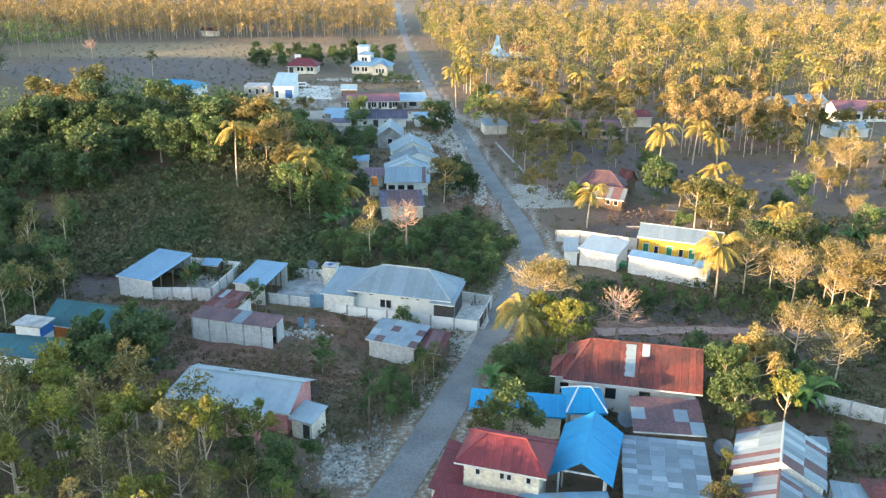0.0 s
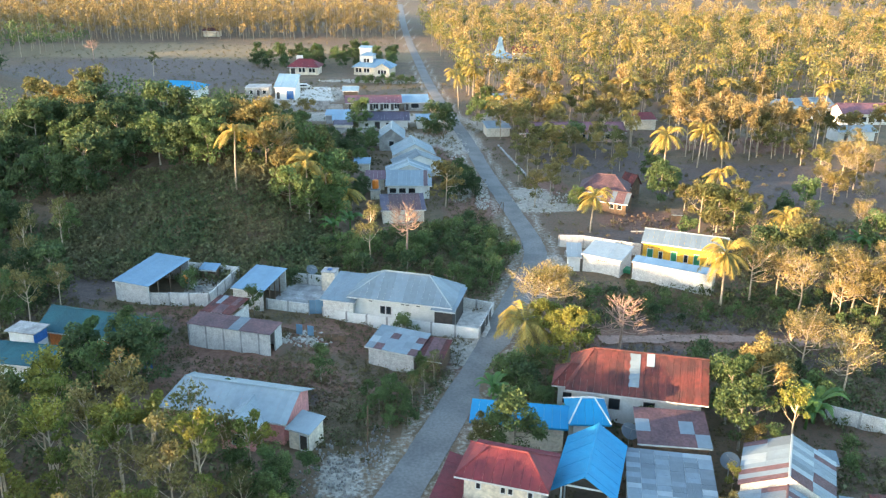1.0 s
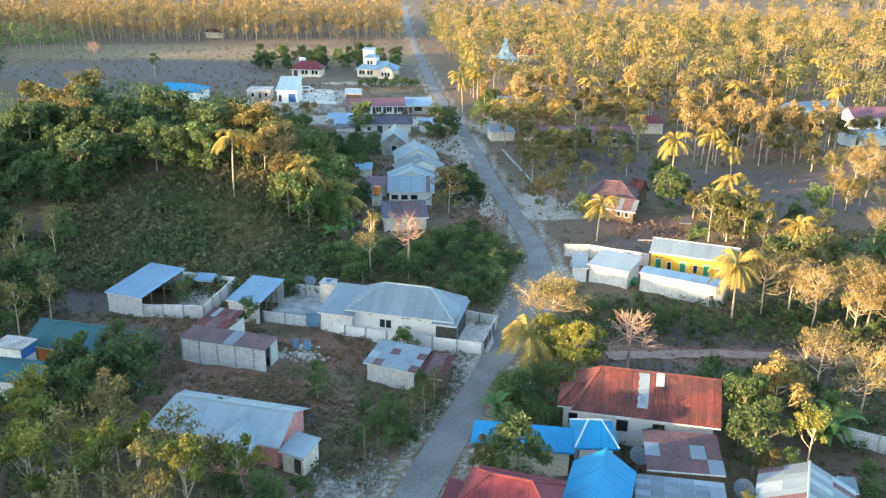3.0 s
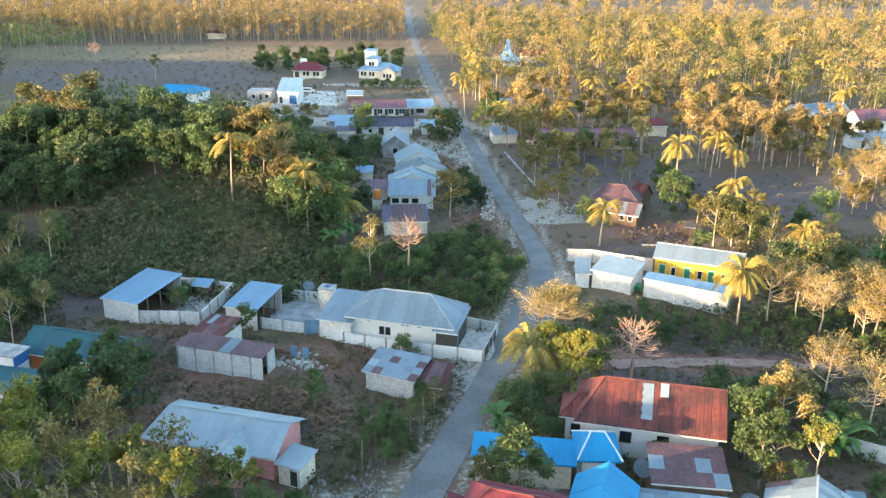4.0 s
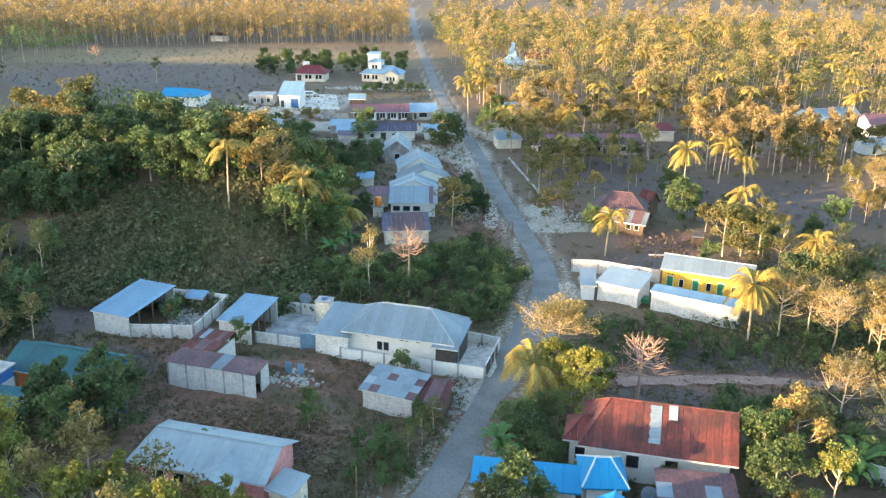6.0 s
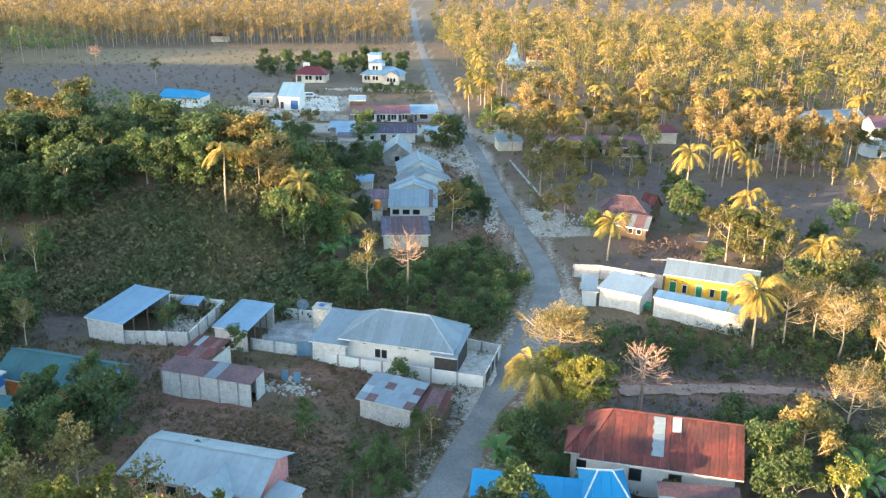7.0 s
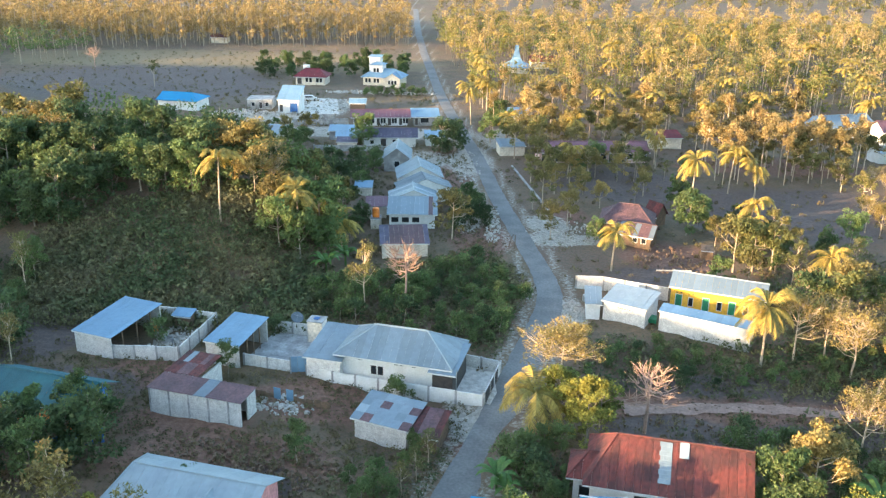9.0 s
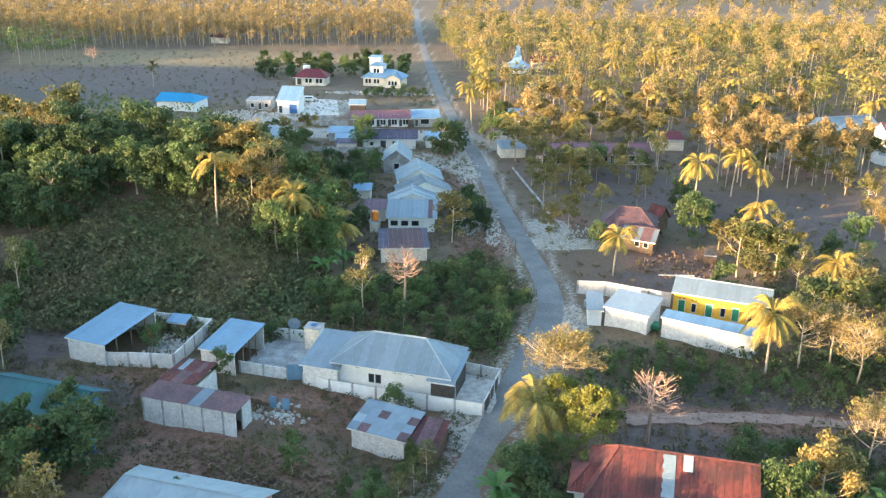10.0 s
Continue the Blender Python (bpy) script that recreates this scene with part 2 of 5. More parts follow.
def sheets(parent, poly, material, across=0.9, down=None, seed=0, name="roof_sheet", thick=0.03):
    """Roof sheets on a flat outline whose first side is the eave: each sheet is a piece of its own."""
    rng = random.Random(seed)
    poly = [Vector(p) for p in poly]
    axis = (poly[1] - poly[0]).normalized()
    normal = axis.cross(poly[-1] - poly[0]).normalized()
    if normal.z < 0:
        normal.negate()
    slope = normal.cross(axis).normalized()
    s = [p.dot(axis) for p in poly]
    a, hi = min(s), max(s)
    n = max(1, round((hi - a) / across)) if across else 1
    step = (hi - a) / n
    for i in range(n):
        strip = clipped(poly, axis, a + i * step + (0.008 if n > 1 else -1), a + (i + 1) * step - (0.008 if n > 1 else -1))
        if len(strip) < 3:
            continue
        pieces = [strip]
        if down:
            d = [p.dot(slope) for p in strip]
            lo, top = min(d), max(d)
            m = max(1, round((top - lo) / down))
            pieces = [clipped(strip, slope, lo + k * (top - lo) / m, lo + (k + 1) * (top - lo) / m + 0.05) for k in range(m)]
        for piece in pieces:
            if len(piece) < 3:
                continue
            mat = rng.choice(material) if isinstance(material, list) else material
            up = normal * rng.uniform(0.0, 0.02)
            part(name, prism(bmesh.new(), [p + up for p in piece], normal * thick), mat, parent)


FOOT = []          # what stands where, so that nothing grows through it


def taken(x, y, r):
    FOOT.append((x, y, r))


def opening(parent, name, frame_mat, fill_mat, u, v, z0, w, h, side="front", label=""):
    """A window or door set into a wall: a frame standing proud, and a leaf or pane sunk in it. side: the wall's facing."""
    t = 0.09
    bm = boxes((u - w / 2 - t, v - 0.06, z0 - t, u - w / 2, v + 0.05, z0 + h + t), (u + w / 2, v - 0.06, z0 - t, u + w / 2 + t, v + 0.05, z0 + h + t),
               (u - w / 2, v - 0.06, z0 + h, u + w / 2, v + 0.05, z0 + h + t), (u - w / 2, v - 0.08, z0 - t, u + w / 2, v + 0.05, z0))
    fill = boxes((u - w / 2, v - 0.02, z0, u + w / 2, v + 0.03, z0 + h))
    if side in ("right", "left"):          # u runs along the end wall, v is its plane
        turn = Matrix.Rotation(radians(90 if side == "right" else -90), 4, "Z")
        for b in (bm, fill):
            bmesh.ops.translate(b, verts=b.verts, vec=(-u, -v, 0))
            bmesh.ops.transform(b, matrix=turn, verts=b.verts)
            bmesh.ops.translate(b, verts=b.verts, vec=(v, u, 0))
    f = part(name, bm, frame_mat, parent, label)
    part("pane" if fill_mat is GLASS else "leaf", fill, fill_mat, f)
    return f


def house(name, label, category, x, y, rot, L, D, eave, ridge, hip=(0, 0), wall=WHITE, roof=ZINC, style="gable", over=0.5, across=0.9, down=None,
          base=0.0, openings=(), seed=1, group="", posts=False, cap=None):
    """x, y: the front left corner of the eaves; the eaves run L along, D back. openings: (kind, wall, along, sill, width, height)."""
    h = thing(name, label, category, x, y, base, rot, group)
    o = over
    x0, y0, x1, y1 = o, o, L - o, D - o
    low = -2.0                               # the footings go into the ground
    if style == "mono":
        zf = eave + (ridge - eave) * y0 / D - 0.05
        zb = eave + (ridge - eave) * y1 / D - 0.05
        bm = prism(bmesh.new(), [(x0, y0, low), (x0, y1, low), (x0, y1, zb), (x0, y0, zf)], (x1 - x0, 0, 0))
        if posts:                            # walled on three sides, open on the right
            bm.free()
            slope = lambda y: eave + (ridge - eave) * y / D - 0.05
            part("front_wall", boxes((x0, y0, low, x1, y0 + 0.15, slope(y0))), wall, h)
            part("back_wall", boxes((x0, y1 - 0.15, low, x1, y1, slope(y1 - 0.15))), wall, h)
            part("side_wall", prism(bmesh.new(), [(x0, y0 + 0.15, low), (x0, y1 - 0.15, low), (x0, y1 - 0.15, slope(y1 - 0.15)), (x0, y0 + 0.15, slope(y0 + 0.15))], (0.15, 0, 0)), wall, h)
            for py in np.linspace(y0 + 2.2, y1 - 2.2, 3):
                part("post", boxes((x1 - 0.14, py, low, x1, py + 0.14, slope(py))), WOOD, h)
        else:
            part("wall", bm, wall, h)
        sheets(h, [(0, 0, eave), (L, 0, eave), (L, D, ridge), (0, D, ridge)], roof, across, down, seed)
    else:
        top = eave + (ridge - eave) * o / (D / 2) - 0.05
        if posts:
            for px in np.linspace(x0, x1 - 0.16, 4):
                for py in (y0, y1 - 0.16):
                    part("post", boxes((px, py, low, px + 0.16, py + 0.16, top)), wall, h)
            for py in (y0, y1 - 0.16):
                part("beam", boxes((x0 - 0.2, py + 0.01, top - 0.2, x1 + 0.2, py + 0.15, top - 0.03)), wall, h)
            for px in np.linspace(x0, x1 - 0.16, 4):
                part("tie_beam", boxes((px, y0 + 0.17, top - 0.18, px + 0.12, y1 - 0.17, top - 0.02)), wall, h)
        else:
            bm = boxes((x0, y0, low, x1, y1, top))
            for at, hp in ((x0, hip[0]), (x1 - 0.15, hip[1])):
                if not hp:
                    prism(bm, [(at, y0, top), (at, y1, top), (at, D / 2, ridge - 0.07)], (0.15, 0, 0))
            part("wall", bm, wall, h)
        a, b = (hip[0], D / 2, ridge), (L - hip[1], D / 2, ridge)
        sheets(h, [(0, 0, eave), (L, 0, eave), b, a], roof, across, down, seed)
        sheets(h, [(L, D, eave), (0, D, eave), a, b], roof, across, down, seed + 1)
        if hip[0]:
            sheets(h, [(0, D, eave), (0, 0, eave), a], roof, across, down, seed + 2)
        if hip[1]:
            sheets(h, [(L, 0, eave), (L, D, eave), b], roof, across, down, seed + 3)
        cap = cap or (roof[0] if isinstance(roof, list) else roof)
        bm = tube(bmesh.new(), [Vector(a) + Vector((-0.02, 0, 0.05)), Vector(b) + Vector((0.02, 0, 0.05))], 0.13, 0.13, 5)
        for end, hp, c1, c2 in ((a, hip[0], (0, 0, eave), (0, D, eave)), (b, hip[1], (L, 0, eave), (L, D, eave))):
            if hp:
                tube(bm, [Vector(end) + Vector((0, 0, 0.05)), Vector(c1) + Vector((0, 0, 0.05))], 0.10, 0.10, 5)
                tube(bm, [Vector(end) + Vector((0, 0, 0.05)), Vector(c2) + Vector((0, 0, 0.05))], 0.10, 0.10, 5)
        part("ridge_cap", bm, ZINCL if cap in (ZINC, ZINCB, ZINCL) else cap, h)
    bm = boxes((0.0, 0.02, eave - 0.2, L, 0.05, eave - 0.02))
    part("fascia", bm, BLUE if roof is BLUE else PALEFRAME, h)
    for kind, side, u, z0, w, hh in openings:
        v = {"front": y0, "right": x1, "left": x0}[side]
        if kind == "window":
            opening(h, "window", PALEFRAME if wall not in (WHITE,) else DARKFRAME, GLASS, u, v, z0, w, hh, side)
        elif kind == "vent":
            part("vent", boxes((u - w / 2, v - 0.03, z0, u + w / 2, v + 0.02, z0 + hh)), DARKFRAME, h)
        else:
            opening(h, "door", PALEFRAME, {"door": WOOD, "green_door": GREEN, "blue_door": BLUEWALL, "dark_door": DARKFRAME}[kind], u, v, z0, w, hh, side, "painted door")
    c, s = math.cos(radians(rot)), math.sin(radians(rot))
    for fu in np.linspace(D / 2.5, max(D / 2.5, L - D / 2.5), max(1, round(L / D * 1.5))):
        taken(x + c * fu - s * D / 2, y + s * fu + c * D / 2, D * 0.5)
    return h


def yard_wall(label, pts, h, mat=BLOCK, thick=0.18, bay=3.0, base=0.0):
    """A masonry wall along points, in bays between piers."""
    w = thing("perimeter_wall", label, "wall", pts[0][0], pts[0][1], base, 0, kind="structure")
    for a, b in zip(pts, pts[1:]):
        a2, d = Vector((a[0] - pts[0][0], a[1] - pts[0][1], 0)), Vector((b[0] - a[0], b[1] - a[1], 0))
        n = max(1, round(d.length / bay))
        along = d.normalized()
        side = Vector((-along.y, along.x, 0)) * thick / 2
        for i in range(n):
            p, q = a2 + d * (i / n), a2 + d * ((i + 1) / n)
            hh = h + random.uniform(-0.05, 0.05)
            bm = prism(bmesh.new(), [p + side + Vector((0, 0, -0.8)), p - side + Vector((0, 0, -0.8)), p - side + Vector((0, 0, hh)), p + side + Vector((0, 0, hh))], q - p)
            part("panel", bm, mat, w)
            s2 = side * 1.5
            e = along * 0.14
            part("pier", prism(bmesh.new(), [p + s2 - e + Vector((0, 0, -0.8)), p - s2 - e + Vector((0, 0, -0.8)), p - s2 + e + Vector((0, 0, -0.8)), p + s2 + e + Vector((0, 0, -0.8))], (0, 0, 0.86 + h)), CONCRETE, w)
            m = (p + q) / 2
            taken(m.x + pts[0][0], m.y + pts[0][1], 1.2)
    return w


def slab(name, label, pts, z, mat, kind="structure", base=0.0):
    bm = prism(bmesh.new(), [(p[0], p[1], base + z - 0.6) for p in pts], (0, 0, 0.6))
    bmesh.ops.recalc_face_normals(bm, faces=bm.faces[:])
    me = bpy.data.meshes.new(name)
    bm.to_mesh(me)
    bm.free()
    me.materials.append(mat)
    return tagged(new(name, me), label, "paving", kind=kind)


def dish(x, y, z, size, rot, label="white mesh satellite dish on a steel post", stand=1.6):
    d = thing("satellite_dish", label, "satellite dish", x, y, z, rot)
    bm = bmesh.new()
    rings = []
    for i in range(5):
        r = size / 2 * (i + 0.12) / 4.12
        rings.append([bm.verts.new((r * math.cos(k * math.pi / 8), r * math.sin(k * math.pi / 8), 0.55 * r * r / size)) for k in range(16)])
    for s, t in zip(rings, rings[1:]):
        for k in range(16):
            bm.faces.new((s[k], s[(k + 1) % 16], t[(k + 1) % 16], t[k]))
    bm.faces.new(rings[0][::-1])
    tilt = Matrix.Translation((0, 0, stand)) @ Matrix.Rotation(radians(38), 4, "X")
    bmesh.ops.transform(bm, matrix=tilt, verts=bm.verts)
    bmesh.ops.solidify(bm, geom=bm.faces[:], thickness=0.02)
    part("reflector", bm, ZINCD, d)
    part("post", tube(bmesh.new(), [(0, 0, -0.3), (0, 0, stand)], 0.06, 0.05, 6), STEEL, d)
    bm = bmesh.new()
    tip = tilt @ Vector((0, 0, size * 0.42))
    for k in range(3):
        tube(bm, [tilt @ Vector((size * 0.42 * math.cos(k * 2.09), size * 0.42 * math.sin(k * 2.09), size * 0.08)), tip], 0.018, 0.018, 4)
    part("feed_arm", bm, STEEL, d)
    return d


def drum(x, y, z, mat=TANKO, r=0.55, h=1.2, label="orange plastic water tank with a domed lid"):
    d = thing("water_tank", label, "water tank", x, y, z)
    bm = tube(bmesh.new(), [(0, 0, 0), (0, 0, h * 0.32)], r, r, 14)
    tube(bm, [(0, 0, h * 0.34), (0, 0, h * 0.66)], r, r, 14)
    tube(bm, [(0, 0, h * 0.68), (0, 0, h)], r, r * 0.92, 14)
    tube(bm, [(0, 0, 0.02), (0, 0, h * 0.98)], r * 0.96, r * 0.9, 14)
    part("barrel", bm, mat, d)
    part("lid", tube(bmesh.new(), [(0, 0, h), (0, 0, h + 0.1), (0, 0, h + 0.14)], r * 0.6, r * 0.25, 12), mat, d)
    return d


# ---- ground and road ----
def axis_steps(lo, hi, fine_lo, fine_hi, fine, grow=1.25):
    out = list(np.arange(fine_lo, fine_hi + 0.01, fine))
    s, v = fine, fine_hi
    while v < hi:
        s = min(s * grow, 160); v += s; out.append(v)
    s, v = fine, fine_lo
    while v > lo:
        s = min(s * grow, 160); v -= s; out.insert(0, v)
    return np.array(out)


# patches of ground of their own colour: centre, half sizes
BARE = ((-26, 98, 12, 6), (-19, 112, 9, 4.5), (1.5, 172, 5.5, 9), (36, 166, 9, 8), (36, 113.6, 25, 4.2), (28, 113, 9, 5.5), (75, 234, 24, 8), (-8, 222, 7, 22),
        (-33, 106, 8, 3), (0.5, 109, 3, 7), (44, 112.5, 12, 3.4), (18, 190, 5, 6), (-43, 117, 6, 4))
BURNT = ((68, 196, 30, 17), (-128, 335, 50, 44), (24, 108, 8, 3.5), (-64, 128, 10, 12), (-30, 228, 12, 9), (34, 214, 16, 13), (33, 157, 10, 4), (44, 107.5, 18, 2.6), (40, 119, 24, 3), (-22, 95, 6, 3), (-50, 114, 9, 4))
PALE = ((-30, 262, 28, 7), (-60, 278, 12, 9), (-16, 232, 9, 9), (17, 174, 8, 3), (14.5, 183, 4, 6), (-12.6, 79, 2.2, 4), (-2, 232, 4.5, 14), (6, 258, 4, 12), (-50, 297, 8, 15), (15.5, 140, 2.2, 6), (0, 110, 2.5, 5), (-1, 185, 2.5, 8), (6.5, 84, 3, 4), (6, 91.5, 2, 4))
REDDISH = ((-120, 405, 90, 24), (-60, 392, 40, 22), (-175, 388, 38, 10), (-150, 400, 30, 6), (-45, 150, 8, 4), (-75, 140, 7, 5), (-110, 412, 40, 6))


LEVEL = ((-52, 298, 30, 44), (-28, 258, 60, 56), (-25, 125, 9, 9), (0, 117, 6, 7), (34, 113, 22, 4), (-42, 127, 9, 10))


def patches(rows, x, y):
    out = np.zeros_like(x)
    for cx, cy, rx, ry in rows:
        d = np.hypot((x - cx) / rx, (y - cy) / ry)
        out = np.maximum(out, np.clip(1.6 - 1.1 * d, 0, 1))
    return out


gx, gy = axis_steps(-3500, 3500, -110, 112, 2.0), axis_steps(-900, 4800, 54, 330, 2.0)
GX, GY = np.meshgrid(gx, gy)
gap = road_gap(GX.ravel(), GY.ravel()).reshape(GX.shape)
rough_land = 0.22 * np.sin(GX * 0.9 + 1.3 * np.sin(GY * 0.37)) * np.sin(GY * 0.8 + np.sin(GX * 0.5)) + 0.3 * np.sin(GX * 0.21) * np.sin(GY * 0.17 + 1)
rough_land = rough_land * (1 - patches(LEVEL, GX, GY))
GZ = land(GX, GY) + np.where(gap > 5, rough_land * np.clip((gap - 5) / 6, 0, 1), 0) - 0.12 * np.clip((gap - 3) / 3, 0, 1)
nx, ny = len(gx), len(gy)
verts = np.stack([GX.ravel(), GY.ravel(), GZ.ravel()], 1)
idx = np.arange(nx * ny).reshape(ny, nx)
faces = np.stack([idx[:-1, :-1].ravel(), idx[:-1, 1:].ravel(), idx[1:, 1:].ravel(), idx[1:, :-1].ravel()], 1)
me = bpy.data.meshes.new("ground")
me.from_pydata(verts.tolist(), [], faces.tolist())
col = me.color_attributes.new("soil", "FLOAT_COLOR", "POINT")
shoulder = np.clip(1.5 - np.abs(gap - 3.2) / 1.3, 0, 1) * 0.45
soil = np.stack([patches(BARE, GX, GY), patches(BURNT, GX, GY), np.maximum(patches(PALE, GX, GY), shoulder), patches(REDDISH, GX, GY)], -1)
col.data.foreach_set("color", soil.astype(np.float32).ravel())
me.polygons.foreach_set("use_smooth", [True] * len(me.polygons))


def soil_material():
    m = bpy.data.materials.new("soil_and_dry_grass")
    m.use_nodes = True
    N, L = m.node_tree.nodes, m.node_tree.links
    bsdf = N["Principled BSDF"]
    geo = N.new("ShaderNodeNewGeometry")
    at = N.new("ShaderNodeVertexColor"); at.layer_name = "soil"
    sep = N.new("ShaderNodeSeparateColor"); L.new(at.outputs[0], sep.inputs[0])

    def noise_tex(scale, detail=6):
        n = N.new("ShaderNodeTexNoise")
        n.inputs["Scale"].default_value, n.inputs["Detail"].default_value, n.inputs["Roughness"].default_value = scale, detail, 0.65
        L.new(geo.outputs["Position"], n.inputs["Vector"])
        return n.outputs["Fac"]

    def ramp(fac, lo, hi):
        r = N.new("ShaderNodeMapRange"); r.inputs[1].default_value, r.inputs[2].default_value = lo, hi
        L.new(fac, r.inputs[0])
        return r.outputs[0]

    def blend(fac, a, b):
        x = N.new("ShaderNodeMix"); x.data_type = "RGBA"
        L.new(fac, x.inputs[0])
        for slot, c in ((6, a), (7, b)):
            if isinstance(c, tuple):
                x.inputs[slot].default_value = (*c, 1)
            else:
                L.new(c, x.inputs[slot])
        return x.outputs[2]

    def ragged(mask, fac):
        s = N.new("ShaderNodeMath"); s.operation = "MULTIPLY_ADD"
        L.new(fac, s.inputs[0]); s.inputs[1].default_value = 1.1
        t = N.new("ShaderNodeMath"); t.operation = "SUBTRACT"; L.new(mask, t.inputs[0]); t.inputs[1].default_value = 0.55
        L.new(t.outputs[0], s.inputs[2])
        return ramp(s.outputs[0], 0.28, 0.58)

    big, mid, small = noise_tex(0.035), noise_tex(0.22), noise_tex(1.7)
    c = blend(ramp(mid, 0.4, 0.62), (0.098, 0.072, 0.036), (0.17, 0.11, 0.062))
    c = blend(ramp(big, 0.42, 0.6), c, (0.13, 0.08, 0.05))
    c = blend(ramp(small, 0.5, 0.7), c, (0.06, 0.056, 0.028))
    c = blend(ragged(sep.outputs[0], mid), c, blend(ramp(small, 0.35, 0.65), (0.115, 0.056, 0.036), (0.21, 0.112, 0.072)))
    c = blend(ragged(sep.outputs[1], mid), c, blend(ramp(small, 0.35, 0.65), (0.068, 0.048, 0.04), (0.125, 0.088, 0.07)))
    c = blend(ragged(sep.outputs[2], small), c, blend(ramp(small, 0.35, 0.65), (0.19, 0.16, 0.125), (0.40, 0.36, 0.30)))
    c = blend(ragged(at.outputs[1], mid), c, blend(ramp(small, 0.35, 0.65), (0.21, 0.13, 0.07), (0.15, 0.125, 0.06)))
    L.new(c, bsdf.inputs["Base Color"])
    bsdf.inputs["Roughness"].default_value = 0.95
    bp = N.new("ShaderNodeBump"); bp.inputs["Strength"].default_value = 0.8; bp.inputs["Distance"].default_value = 0.25
    L.new(small, bp.inputs["Height"]); L.new(bp.outputs[0], bsdf.inputs["Normal"])
    return m


me.materials.append(soil_material())
ground = tagged(new("ground", me), "dry brown soil with patchy grass, burnt plots and pale gravel", "ground", kind="structure")


def ribbon(name, label, line, half, z, mat, jag=0.0, far_half=None):
    bm = bmesh.new()
    rows = []
    for i, p in enumerate(line):
        d = (line[min(i + 1, len(line) - 1)] - line[max(i - 1, 0)]).normalized()
        n = Vector((-d.y, d.x))
        wide = half if far_half is None else half + (far_half - half) * min(1, max(0, (p.y - 140) / 20))
        w1, w2 = wide + random.uniform(-jag, jag), wide + random.uniform(-jag, jag)
        zz = float(land(p.x, p.y)) + z
        rows.append([bm.verts.new((p.x + n.x * w1, p.y + n.y * w1, zz - 0.25)), bm.verts.new((p.x + n.x * w1, p.y + n.y * w1, zz)),
                     bm.verts.new((p.x, p.y, zz + 0.05)),
                     bm.verts.new((p.x - n.x * w2, p.y - n.y * w2, zz)), bm.verts.new((p.x - n.x * w2, p.y - n.y * w2, zz - 0.25))])
    for a, b in zip(rows, rows[1:]):
        for k in range(4):
            bm.faces.new((a[k], a[k + 1], b[k + 1], b[k]))
    bmesh.ops.recalc_face_normals(bm, faces=bm.faces[:])
    m = bpy.data.meshes.new(name)
    bm.to_mesh(m)
    bm.free()
    m.materials.append(mat)
    return tagged(new(name, m), label, "road", kind="structure")


ribbon("road", "narrow grey asphalt village road with crumbling edges", smooth_line(ROAD, 1.5), ROAD_HALF, 0.05, ASPHALT, 0.09, 1.8)

ribbon("dirt_track", "trodden reddish earth track through the scrub", smooth_line([(19, 112.2), (25, 112.9), (30, 113.3), (36, 113.8), (44, 113.2), (60, 112)], 1.2), 1.15, 0.03, TRACK, 0.35)

# ---- houses by the road, nearest first ----
house("house", "long white house under a rusted red corrugated roof", "house", 11.7, 90.9, -10.9, 15.9, 9.2, 4.0, 7.4, hip=(2.9, 0), roof=RUST, across=0.8, over=0.7,
      openings=(("window", "front", 5.6, 1.9, 1.1, 1.2), ("window", "front", 9.5, 1.9, 1.1, 1.2), ("door", "front", 3.6, 0.1, 0.9, 2.1)), seed=3)
porch = house("porch", "small front porch with a low rusted roof beside the house", "porch", 10.3, 92.6, -10.9, 4.4, 5.0, 3.6, 5.4, hip=(2.0, 0.3), roof=RUST, across=0.8, over=0.7,
              openings=(("window", "front", 2.0, 1.2, 1.2, 1.2),), seed=5)
repair = thing("roof_patch", "pale zinc repair strips laid on the rusted roof", "roof sheet", 11.7, 90.9, 0, -10.9)
for k in range(9):
    v0 = 0.95 + 0.38 * k
    z0 = 4.0 + (7.4 - 4.0) * v0 / 4.6 + 0.10
    part("sheet", prism(bmesh.new(), [(7.0 + 0.1 * (k % 2), v0, z0), (8.2, v0, z0), (8.2, v0 + 0.36, z0 + 0.27), (7.0 + 0.1 * (k % 2), v0 + 0.36, z0 + 0.27)], (0, 0, 0.03)), ZINC, repair)
part("sheet", prism(bmesh.new(), [(8.9, 3.2, 6.48), (9.8, 3.2, 6.48), (9.8, 4.5, 7.44), (8.9, 4.5, 7.44)], (0, 0, 0.03)), ZINCL, repair)

house("pavilion", "blue-roofed open pavilion with a gabled metal roof", "pavilion", 14.3, 70.4, 74.5, 10.0, 6.2, 3.6, 5.7, roof=BLUE, wall=PALEFRAME, over=0.8, across=0.9, seed=8, posts=True)
house("annex", "blue-roofed annex with a hipped metal roof", "annex", 11.4, 84.2, 0, 4.6, 5.6, 3.5, 5.2, hip=(1.6, 1.6), roof=BLUE, wall=WHITE, over=0.6, seed=9, cap=PALEFRAME)
house("carport", "blue-roofed lean-to between garden shrubs", "carport", 0.6, 84.9, -6, 10.8, 3.6, 3.1, 3.9, roof=BLUE, style="mono", wall=CREAM, over=0.5, seed=10)
h = house("house", "two-storey pale house with a hipped red metal roof", "house", -0.9, 71.4, -15.5, 9.0, 6.2, 5.4, 7.3, hip=(2.6, 2.6), roof=REDROOF, wall=CREAM, over=0.8, seed=11,
          openings=(("window", "front", 2.2, 4.0, 0.4, 0.6), ("window", "front", 4.6, 4.0, 0.4, 0.6), ("window", "front", 5.3, 4.0, 0.4, 0.6), ("window", "front", 7.2, 4.0, 0.4, 0.6)))
